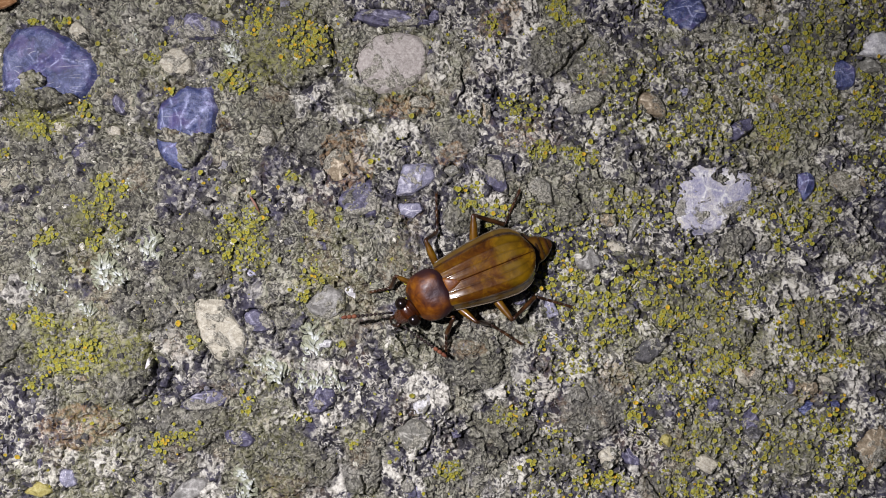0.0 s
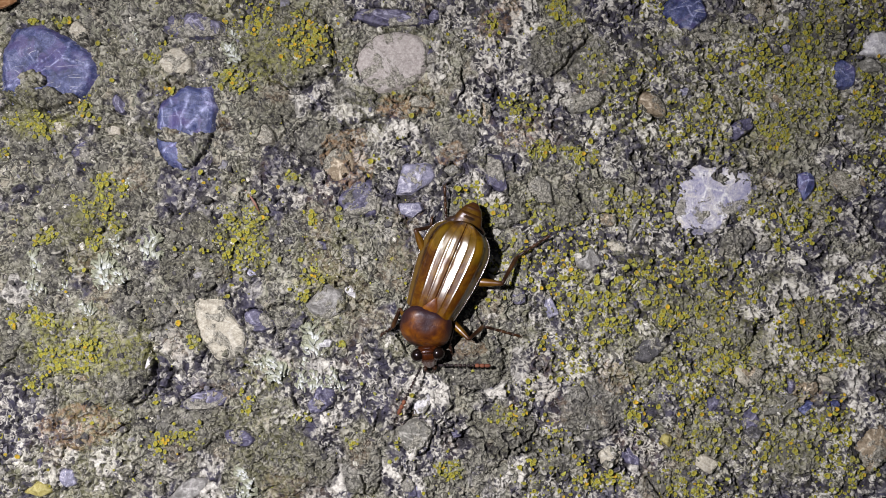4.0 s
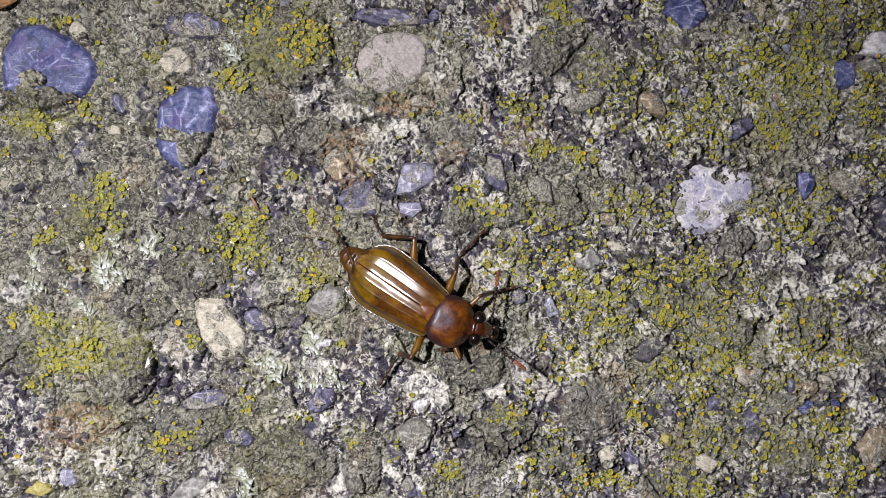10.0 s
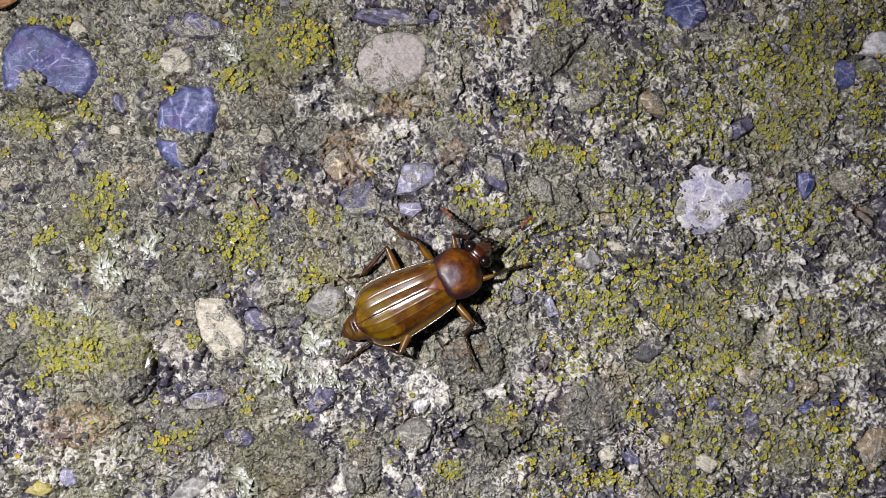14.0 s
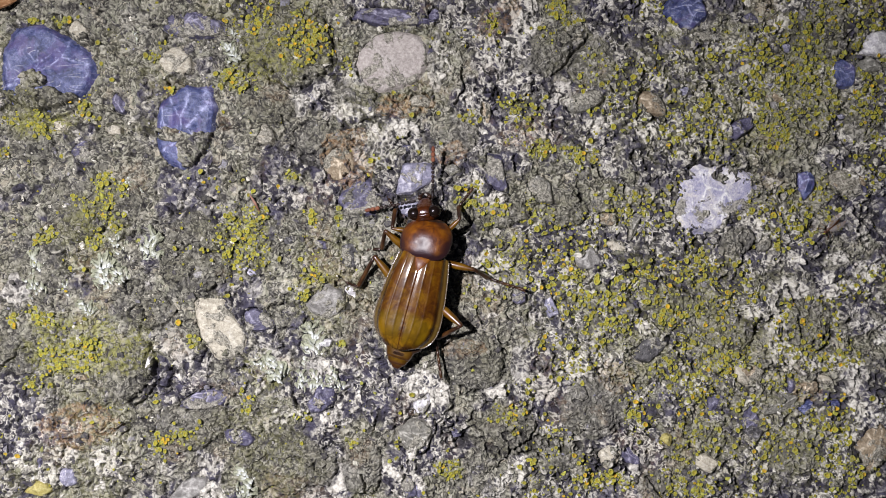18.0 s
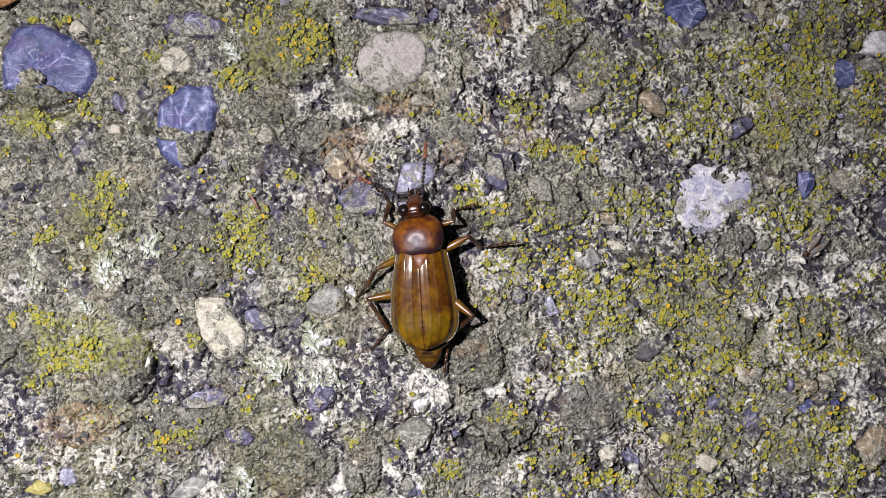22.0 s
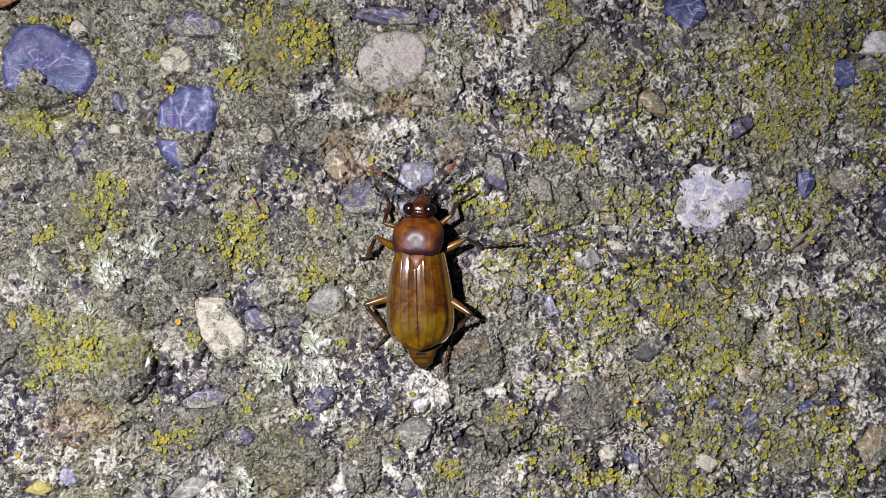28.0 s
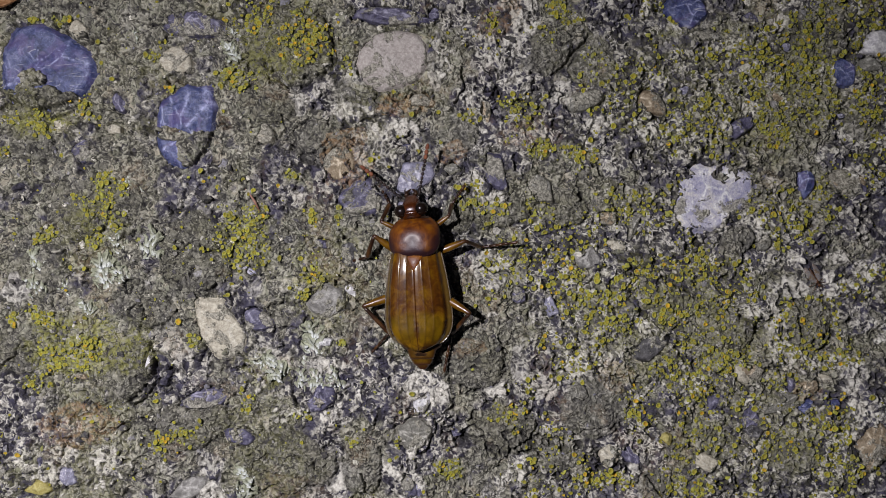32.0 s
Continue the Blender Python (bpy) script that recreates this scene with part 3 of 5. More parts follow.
def colony_density(u, v, gold=False):
    rag = fbm(u / 13, v / 13, 120, 3)
    most = 0.14 * ease(0.45, 0.62, fbm(u / 70, v / 70, 130, 3)) * (0.12 + 0.88 * ease(820, 960, u)) * (0.2 if gold else 1)
    for cu, cv, ru, rv, dense, share in COLONIES:
        r = np.hypot((u - cu) / ru, (v - cv) / rv) + 1.9 * (rag - 0.5)
        most = np.maximum(most, dense * (share if gold else 1 - 0.7 * share) * ease(1.15, 0.5, r))
    return most


def plan_axis(low, high, step):
    """Fine steps over the viewed stretch, then ever longer ones out to the horizon."""
    inner = np.arange(low, high + step, step, dtype=np.float64)
    outer = 6 * 1.9 ** np.arange(1, 18, dtype=np.float64)
    return np.concatenate((low - outer[::-1], inner, inner[-1] + outer))


def build_fields():
    """Height (mm) and surface shares of the slab over its plan grid."""
    us, vs = plan_axis(-30, 1598, 1.45), plan_axis(-30, 912, 1.45)
    u, v = np.meshgrid(us, vs)
    wu = u + 15 * (fbm(u / 26, v / 26, 40, 3) - 0.5) + 4 * (value_noise(u / 6, v / 6, 47) - 0.5)
    wv = v + 15 * (fbm(u / 26, v / 26, 44, 3) - 0.5) + 4 * (value_noise(u / 6, v / 6, 48) - 0.5)
    f1, f2, tone = cells(wu / 7.2, wv / 7.2, 1)
    g1, g2, big = cells(wu / 23, wv / 23, 5)
    mu, mv = wu + 7 * (value_noise(u / 9, v / 9, 57) - 0.5), wv + 7 * (value_noise(u / 9, v / 9, 58) - 0.5)
    a1, a2, areole = cells(mu / 11.5, mv / 11.5, 9)
    crust = ease(0.465, 0.535, fbm(u / 110, v / 110, 60, 4) + 0.13 * ease(600, 420, u) * ease(720, 560, v) - 0.12 * ease(620, 740, v) * ease(440, 600, u)
                 - 0.05 * ease(900, 1150, u) - 0.03 * ease(520, 640, u) + 0.22 * (fbm(wu / 16, wv / 16, 62, 2) - 0.5))
    dome_skin = np.zeros_like(u)
    calm = 1 - 0.75 * ease(620, 420, u) * ease(680, 560, v) - 0.6 * np.exp(-((u - 680) / 120) ** 2 - ((v - 380) / 120) ** 2)
    calm = np.clip(calm, 0.2, 1)
    paste = calm * ease(0.65, 0.67, fbm(wu / 46, wv / 46, 70, 4, 0.6))
    rust = 0.25 * ease(0.66, 0.76, fbm(u / 80, v / 80, 75, 3))
    algae = 0.22 * ease(0.45, 0.6, fbm(u / 150, v / 150, 78, 3)) * (1 - 0.75 * ease(600, 900, u))
    algae = np.maximum(algae, 0.7 * colony_density(u, v))
    lump = np.zeros_like(u)
    groove = np.zeros_like(u)
    rag = fbm(u / 22, v / 22, 82, 4, 0.6) - 0.5
    fine_rag = fbm(u / 7, v / 7, 86, 2) - 0.5
    for kind, cu, cv, ru, rv, turn, amount, dome in PATCHES:
        i = slice(*np.searchsorted(us, (cu - 1.6 * max(ru, rv), cu + 1.6 * max(ru, rv))))
        j = slice(*np.searchsorted(vs, (cv - 1.6 * max(ru, rv), cv + 1.6 * max(ru, rv))))
        du, dv = u[j, i] - cu, v[j, i] - cv
        du, dv = du * math.cos(turn) + dv * math.sin(turn), dv * math.cos(turn) - du * math.sin(turn)
        wild = 0.35 if kind == "lump" else 0.95
        r = np.hypot(du / ru, dv / rv) + wild * rag[j, i] + 0.25 * (fbm(u[j, i] / 50, v[j, i] / 50, 90) - 0.5)
        share = amount * ease(1.04, 0.96 if kind != "algae" else 0.45, r)
        if kind == "lump":
            crust[j, i] = np.maximum(crust[j, i], share)
            dome_skin[j, i] = np.maximum(dome_skin[j, i], share * (dome > 0))
            paste[j, i] *= 1 - share
            lump[j, i] = np.maximum(lump[j, i], dome * np.sqrt(np.clip(1.02 - r * r, 0, 1)) * 0.9)
            # strongest on the south-east flank, where the lump's shade is painted in too
            groove[j, i] = np.maximum(groove[j, i], 0.55 * amount * np.exp(-((r - 1.05) / 0.05) ** 2) * (0.35 + ease(-0.2, 0.8, (du + 0.5 * dv) / max(ru, rv))))
        elif kind == "paste":
            paste[j, i] = np.maximum(paste[j, i], share)
            crust[j, i] *= 1 - share
        elif kind == "rust":
            rust[j, i] = np.maximum(rust[j, i], share)
        else:
            algae[j, i] = np.maximum(algae[j, i], share)
    grit, scale = f2 - f1, a2 - a1
    bare = 1 - crust
    curl = np.abs(fbm(wu / 8.5, wv / 8.5, 150, 2, 0.4) - 0.5)
    thread = np.abs(fbm(wu / 8 + 7, wv / 8, 154, 2, 0.4) - 0.5)
    h = 0.9 * (fbm(u / 230, v / 230, 20, 3) - 0.5) + 0.8 * (fbm(u / 60, v / 60, 24, 3) - 0.5) + lump - groove
    h += 0.6 * (1 - 0.5 * dome_skin) * (fbm(u / 17, v / 17, 30, 3, 0.55) - 0.5)
    h += bare * (0.30 * ease(0.02, 0.55, grit) * (0.25 + tone) + 0.42 * ease(0.0, 0.3, g2 - g1) * ease(0.45, 0.9, big))
    h += crust * (0.13 * ease(0.0, 0.30, scale) * (0.7 + 0.6 * areole) + 0.10 * (1 - ease(0.02, 0.09, curl)))
    plate = ease(0.465, 0.505, fbm(wu / 34, wv / 34, 170, 3, 0.55)) + ease(0.555, 0.595, fbm(wu / 27 + 5, wv / 27, 174, 3, 0.55))
    h += 0.32 * plate * (1 - 0.75 * dome_skin)
    net = ease(0.47, 0.57, fbm(u / 36, v / 36, 97, 3) + 0.06 * ease(480, 760, u)) * calm
    vein = np.maximum((1 - ease(0.06, 0.22, grit)) * ease(0.46, 0.60, value_noise(wu / 11, wv / 11, 99)), 0.9 * (1 - ease(0.02, 0.065, thread)) * ease(0.42, 0.50, fbm(u / 24, v / 24, 93, 2) + 0.05 * ease(700, 900, u)))
    vein = vein * net * (1 - 0.8 * crust)
    crumb = ease(0.90, 0.93, tone) * ease(0.5, 0.34, f1) * (1 - 0.7 * crust) * calm
    vein = np.maximum(vein, 0.6 * crumb)
    h += 0.16 * vein
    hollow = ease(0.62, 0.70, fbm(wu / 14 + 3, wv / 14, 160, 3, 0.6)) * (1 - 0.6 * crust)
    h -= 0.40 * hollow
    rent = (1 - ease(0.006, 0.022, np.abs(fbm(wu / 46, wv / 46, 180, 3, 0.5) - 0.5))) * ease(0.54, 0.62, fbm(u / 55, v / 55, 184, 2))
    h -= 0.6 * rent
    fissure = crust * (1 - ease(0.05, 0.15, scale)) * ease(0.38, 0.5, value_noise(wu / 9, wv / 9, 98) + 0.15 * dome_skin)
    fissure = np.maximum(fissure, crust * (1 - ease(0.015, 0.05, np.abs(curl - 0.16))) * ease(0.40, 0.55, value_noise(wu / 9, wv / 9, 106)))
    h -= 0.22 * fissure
    rim = crust * np.clip((1 - ease(0.0, 0.08, np.abs(scale - 0.22))) * ease(0.40, 0.62, value_noise(wu / 8, wv / 8, 104)) + 0.8 * (1 - ease(0.02, 0.07, curl)) * (1 - dome_skin), 0, 1)
    rim = rim * (1 - fissure)
    inset = ease(0.42, 0.34, tone) * ease(0.08, 0.24, grit) * ease(0.36, 0.5, fbm(u / 28, v / 28, 108, 2))
    paste = np.clip(np.maximum(paste * (1 - 0.95 * inset) * (1 - 0.7 * hollow), vein) * (1 - rent), 0, 1)
    h += 0.14 * paste * (1 - vein)
    # darkening: dirty hollows, plus shade painted into fissures, rents and lump grooves
    grime_shade = np.clip(0.7 * hollow * (1 - paste) + 0.85 * fissure + 0.85 * rent + 0.8 * groove, 0, 1)
    for width, depth, way in CRACKS:
        for (u0, v0), (u1, v1) in zip(way, way[1:]):
            i = slice(*np.searchsorted(us, (min(u0, u1) - 14, max(u0, u1) + 14)))
            j = slice(*np.searchsorted(vs, (min(v0, v1) - 14, max(v0, v1) + 14)))
            pu, pv = wu[j, i] - u0, wv[j, i] - v0
            s = np.clip((pu * (u1 - u0) + pv * (v1 - v0)) / ((u1 - u0) ** 2 + (v1 - v0) ** 2), 0, 1)
            d = np.hypot(pu - s * (u1 - u0), pv - s * (v1 - v0))
            cut = np.exp(-(d / (0.62 * width)) ** 2)
            h[j, i] = np.minimum(h[j, i], h[j, i] * (1 - cut) - depth * cut)
            paste[j, i] *= 1 - cut
    for kind, cu, cv, ru, rv, turn, rise, edges, sharp, seed, label, over in STONES:
        big_r = 1.5 * max(ru, rv)
        i = slice(*np.searchsorted(us, (cu - big_r, cu + big_r)))
        j = slice(*np.searchsorted(vs, (cv - big_r, cv + big_r)))
        du, dv = u[j, i] - cu, v[j, i] - cv
        du, dv = du * math.cos(turn) + dv * math.sin(turn), dv * math.cos(turn) - du * math.sin(turn)
        r = np.hypot(du / ru, dv / rv) / reach(edges, sharp, np.arctan2(dv / rv, du / ru))
        r = r + np.clip(over * (22 * rag[j, i] + 12 * fine_rag[j, i]) / min(ru, rv), -0.6, 0.6)
        inside = ease(1.0, 0.94, r)
        grown = ease(0.60 + (0.12 if label else 0), 0.62 + (0.12 if label else 0), fbm(u[j, i] / 44, v[j, i] / 44, 190 + seed, 3, 0.6) + 0.10 * np.clip(r, 0, 1)) * ease(1.0, 0.9, r) * (kind not in ("blue", "pink"))
        for ou, ov, pu, pv, oturn in COVERS:
            if abs(ou - cu) < 2 * ru and abs(ov - cv) < 2 * rv:
                eu, ev = u[j, i] - ou, v[j, i] - ov
                eu, ev = eu * math.cos(oturn) + ev * math.sin(oturn), ev * math.cos(oturn) - eu * math.sin(oturn)
                grown = np.maximum(grown, 1.4 * ease(1.0, 0.94, np.hypot(eu / pu, ev / pv) + 0.9 * rag[j, i] + 0.3 * fine_rag[j, i]) * ease(1.02, 0.94, r))
        inside = inside * (1 - np.minimum(grown, 1))
        h[j, i] += grown * 0.8 * rise * (1 - 0.4 * np.clip(r, 0, 1) ** 2)
        crust[j, i] = np.maximum(crust[j, i], 0.8 * grown)
        bed = float(np.median(h[j, i])) - 0.9
        h[j, i] = h[j, i] * (1 - inside) + bed * inside - 0.26 * np.exp(-((r - 1.03) / 0.06) ** 2)
    h -= np.median(h[20:-20, 20:-20])
    return us, vs, h, {"tone": tone, "crust": crust, "paste": paste, "rust": rust, "algae": algae, "grime_shade": grime_shade, "areole": areole * (1 - 0.5 * dome_skin), "rim": rim, "skin": dome_skin}


US, VS, HEIGHT, SHARES = build_fields()


def ground_z(u, v):
    """Height of the slab in metres at plan points (arrays or numbers)."""
    i = np.clip(np.searchsorted(US, u) - 1, 0, len(US) - 2)
    j = np.clip(np.searchsorted(VS, v) - 1, 0, len(VS) - 2)
    fu, fv = (u - US[i]) / (US[i + 1] - US[i]), (v - VS[j]) / (VS[j + 1] - VS[j])
    z = (HEIGHT[j, i] * (1 - fu) + HEIGHT[j, i + 1] * fu) * (1 - fv) + (HEIGHT[j + 1, i] * (1 - fu) + HEIGHT[j + 1, i + 1] * fu) * fv
    return z * 0.001


def mesh_from_arrays(name, verts, faces, material, fields=None, smooth=True):
    """One mesh from numpy arrays: verts (n, 3), faces (m, 3 or 4), float fields by vertex."""
    me = bpy.data.meshes.new(name)
    m, k = faces.shape
    me.vertices.add(len(verts))
    me.vertices.foreach_set("co", np.ascontiguousarray(verts, np.float32).ravel())
    me.loops.add(m * k)
    me.loops.foreach_set("vertex_index", np.ascontiguousarray(faces, np.int32).ravel())
    me.polygons.add(m)
    me.polygons.foreach_set("loop_start", np.arange(0, m * k, k, dtype=np.int32))
    me.polygons.foreach_set("use_smooth", np.full(m, smooth))
    me.update(calc_edges=True)
    for key, values in (fields or {}).items():
        me.attributes.new(key, "FLOAT", "POINT").data.foreach_set("value", np.ascontiguousarray(values, np.float32).ravel())
    me.materials.append(material)
    return me


def part(name, me, parent, label="", m=None):
    ob = new(name, me)
    ob.parent = parent
    if m is not None:
        ob.matrix_basis = m
    return tagged(ob, label=label)


def build_ground():
    u, v = np.meshgrid(US, VS)
    verts = np.stack(((u - 784) * STEP, (441 - v) * STEP, HEIGHT * 0.001), -1).reshape(-1, 3)
    nu, nv = len(US), len(VS)
    first = (np.arange(nv - 1)[:, None] * nu + np.arange(nu - 1)[None, :]).ravel()
    faces = np.stack((first, first + nu, first + nu + 1, first + 1), -1)
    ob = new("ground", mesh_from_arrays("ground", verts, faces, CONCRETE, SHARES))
    return tagged(ob, "weathered grey concrete slab with exposed pebbles and lichen", "ground", kind="structure")


GROUND = build_ground()


def rim_z(cu, cv, ru, rv):
    """Height of the slab round a pebble, in metres."""
    a = np.linspace(0, 2 * math.pi, 16, endpoint=False)
    return float(np.clip(np.median(ground_z(cu + 1.25 * ru * np.cos(a), cv + 1.25 * rv * np.sin(a))), -0.0005, 0.0006))


def floor_z(u, v):
    """Height of what one treads on at a plan point: slab or pebble, in metres."""
    top = float(ground_z(np.array([u, u - 4.0, u + 4.0, u, u]), np.array([v, v, v, v - 4.0, v + 4.0])).max())
    for kind, cu, cv, ru, rv, turn, rise, *_ in STONES:
        if ((u - cu) / ru) ** 2 + ((v - cv) / rv) ** 2 < 0.9:
            top = max(top, rim_z(cu, cv, ru, rv) + 0.001 * rise)
    return max(top, -0.0003)


def stone_mesh(spec):
    """A pebble that swells out of the slab: rounded-polygon outline, worn flat top, uneven facets."""
    kind, cu, cv, ru, rv, turn, rise, edges, sharp, seed, label, over = spec
    rings, seg = (34, 96) if max(ru, rv) > 40 else (14, 40)
    th = np.linspace(0, 2 * math.pi, seg, endpoint=False)
    out = reach(edges, sharp, th) * (1 + (0.10 if sharp == 20 else 0.2) * (fbm(np.cos(th) * 3.2 + seed, np.sin(th) * 3.2, seed, 4, 0.6) - 0.5))
    rho = np.linspace(0, 1, rings + 1)[1:] ** 0.75 * 1.06
    x = rho[:, None] * out * np.cos(th) * ru
    y = rho[:, None] * out * np.sin(th) * rv
    rng = random.Random(seed)
    planes = [np.full(x.shape, 1.0)]
    for _ in range(9):
        a, lean, start = rng.uniform(0, 2 * math.pi), rng.uniform(0.5, 2.0), rng.uniform(0.05, 0.5)
        planes.append(1.0 - lean * ((x / ru * math.cos(a) + y / rv * math.sin(a)) - (start - 0.22 if kind == "blue" else start)))
    planes = np.sort(np.stack(planes), axis=0)
    crown = np.maximum(planes[0], 0.4)
    wear = np.exp(-((planes[1] - planes[0]) / 0.045) ** 2)
    side = np.clip(1 - rho ** 8, -0.4, 1)[:, None]
    z = rise * crown * side - 0.55 * ease(0.86, 1.06, rho)[:, None]
    z = z + (0.3 if kind == "blue" else 1) * (0.12 + 0.14 * rise) * (fbm(x / 14 + seed, y / 14, seed, 4, 0.65) - 0.5) + 0.22 * rise * (fbm(x / ru * 1.3, y / rv * 1.3, seed + 3, 2) - 0.5)
    if kind in ("blue", "slate", "bluegrey", "quartz", "white"):
        for k, span in enumerate((58, 40, 27)):
            a, span = rng.uniform(0, math.pi), min(span, 0.9 * max(ru, rv))
            along = (x * math.cos(a) + y * math.sin(a)) / span + 0.7 * fbm(x / 34, y / 34, seed + k, 2) + rng.random()
            fold = np.abs(along - np.floor(along) - 0.5)
            z = z + (0.5, 0.36, 0.26)[k] * min(rise, 0.9) * (fold - 0.25) * side * span / 58
            wear = np.maximum(wear, 0.9 * np.exp(-((0.5 - fold) / 0.02) ** 2) * ease(0.45, 0.6, fbm(x / 24, y / 24, seed + 9, 2)))
    base = 1000 * rim_z(cu, cv, ru, rv)
    c, s = math.cos(turn), math.sin(turn)
    px, py = x * c - y * s, x * s + y * c
    pts = np.stack((px * STEP, -py * STEP, z * 0.001), -1).reshape(-1, 3)
    top = np.array([[0, 0, (z[0].mean()) * 0.001]])
    verts = np.concatenate((top, pts))
    faces = []
    for k in range(seg):
        n = (k + 1) % seg
        faces.append((0, 1 + n, 1 + k, 1 + k))
        for r in range(rings - 1):
            a = 1 + r * seg
            faces.append((a + k, a + n, a + seg + n, a + seg + k))
    me = bpy.data.meshes.new("stone")
    me.from_pydata(verts.tolist(), [], [f[:3] if f[2] == f[3] else f for f in faces])
    me.attributes.new("wear", "FLOAT", "POINT").data.foreach_set("value", np.concatenate(([wear[0].mean()], wear.ravel())).astype(np.float32))
    me.materials.append(STONE[kind])
    me.polygons.foreach_set("use_smooth", np.full(len(me.polygons), True))
    return me, (cu - 784) * STEP, (441 - cv) * STEP, base * 0.001


def build_stones():
    for spec in STONES:
        me, x, y, z = stone_mesh(spec)
        part("stone", me, GROUND, spec[10], pose(x, y, z))


build_stones()


# ---- loose grains and lichen ----
def spots(count, chance, seed, low=(-20, -20), high=(1588, 902)):
    """Random plan points, kept with the chance that a function of (u, v) gives."""
    rng = np.random.default_rng(seed)
    u, v = rng.uniform(low[0], high[0], count), rng.uniform(low[1], high[1], count)
    keep = rng.random(count) < chance(u, v)
    return u[keep], v[keep], rng


def off_stones(u, v, margin=1.0):
    """0 on the bare top of a pebble, 1 elsewhere."""
    free = np.ones(len(u))
    for kind, cu, cv, ru, rv, turn, rise, edges, sharp, *_ in STONES:
        du, dv = u - cu, v - cv
        du, dv = du * math.cos(turn) + dv * math.sin(turn), dv * math.cos(turn) - du * math.sin(turn)
        free[np.hypot(du / ru, dv / rv) < 0.93 * margin * reach(edges, sharp, np.arctan2(dv / rv, du / ru))] = 0
    return free


def turned(rng, n):
    """Random turns, leaning little from upright, as n matrices."""
    q = rng.normal(size=(n, 4))
    q /= np.linalg.norm(q, axis=1)[:, None]
    w, x, y, z = q.T
    return np.stack((np.stack((1 - 2 * (y * y + z * z), 2 * (x * y - z * w), 2 * (x * z + y * w)), -1),
                     np.stack((2 * (x * y + z * w), 1 - 2 * (x * x + z * z), 2 * (y * z - x * w)), -1),
                     np.stack((2 * (x * z - y * w), 2 * (y * z + x * w), 1 - 2 * (x * x + y * y)), -1)), 1)


def grain_cloud(name, u, v, size, rng, material, sink=0.25, flat=0.7):
    """Small broken grains (20 faces each) lying in the slab's skin."""
    bm = bmesh.new()
    bmesh.ops.create_icosphere(bm, subdivisions=1, radius=1)
    shape = np.array([p.co[:] for p in bm.verts])
    tris = np.array([[p.index for p in f.verts] for f in bm.faces])
    bm.free()
    n = len(u)
    body = shape[None] * (1 + 0.95 * (rng.random((n, len(shape), 1)) - 0.5)) * rng.uniform(0.5, 1.3, (n, 1, 3))
    body = np.einsum("nij,nkj->nki", turned(rng, n), body) * np.array([1, 1, flat])
    body = body * (size * STEP)[:, None, None]
    body[:, :, 0] += ((u - 784) * STEP)[:, None]
    body[:, :, 1] += ((441 - v) * STEP)[:, None]
    body[:, :, 2] += (ground_z(u, v) + size * STEP * sink)[:, None]
    faces = (tris[None] + (np.arange(n) * len(shape))[:, None, None]).reshape(-1, 3)
    return mesh_from_arrays(name, body.reshape(-1, 3), faces, material, smooth=False)


def cup_cloud(name, u, v, size, rng, material):
    """Lichen cups: a rim round a sunken disc, each a little askew."""
    seg = 9
    rings = ((0.62, -0.6, 0.0), (1.02, 0.45, 0.0), (0.98, 0.85, 0.0), (0.74, 0.90, 0.15), (0.60, 0.55, 1.0))
    th = np.arange(seg) * 2 * math.pi / seg
    shape = np.concatenate([np.stack((r * np.cos(th), r * np.sin(th), np.full(seg, z)), -1) for r, z, _ in rings] + [np.array([[0, 0, 0.50]])])
    disc = np.concatenate([np.full(seg, d) for *_, d in rings] + [np.ones(1)])
    faces = [(a * seg + k, a * seg + (k + 1) % seg, (a + 1) * seg + (k + 1) % seg, (a + 1) * seg + k) for a in range(4) for k in range(seg)]
    tris = [(f[0], f[1], f[2]) for f in faces] + [(f[0], f[2], f[3]) for f in faces]
    tris += [(4 * seg + k, 4 * seg + (k + 1) % seg, 5 * seg) for k in range(seg)]
    tris = np.array(tris)
    n, k = len(u), len(shape)
    lobed = np.concatenate([th] * 5 + [np.zeros(1)])[None, :] + rng.uniform(0, 6.3, (n, 1))
    lobed = 1 + rng.uniform(0, 0.13, (n, 1)) * np.sin(2 * lobed) + rng.uniform(0, 0.12, (n, 1)) * np.sin(3 * lobed + 1)
    wob = (1 + 0.06 * rng.normal(size=(n, k, 1)) * np.array([1, 1, 0.4])) * np.where(np.arange(3) < 2, lobed[:, :, None], 1)
    body = shape[None] * wob * rng.uniform(0.8, 1.2, (n, 1, 3))
    lean = rng.normal(size=(n, 2)) * 0.2
    body[:, :, 2] += body[:, :, 0] * lean[:, :1] + body[:, :, 1] * lean[:, 1:]
    body = body * (size * STEP)[:, None, None]
    body[:, :, 0] += ((u - 784) * STEP)[:, None]
    body[:, :, 1] += ((441 - v) * STEP)[:, None]
    body[:, :, 2] += (ground_z(u, v) + size * STEP * 0.25)[:, None]
    all_faces = (tris[None] + (np.arange(n) * k)[:, None, None]).reshape(-1, 3)
    return mesh_from_arrays(name, body.reshape(-1, 3), all_faces, material, {"disc": np.tile(disc, n)})


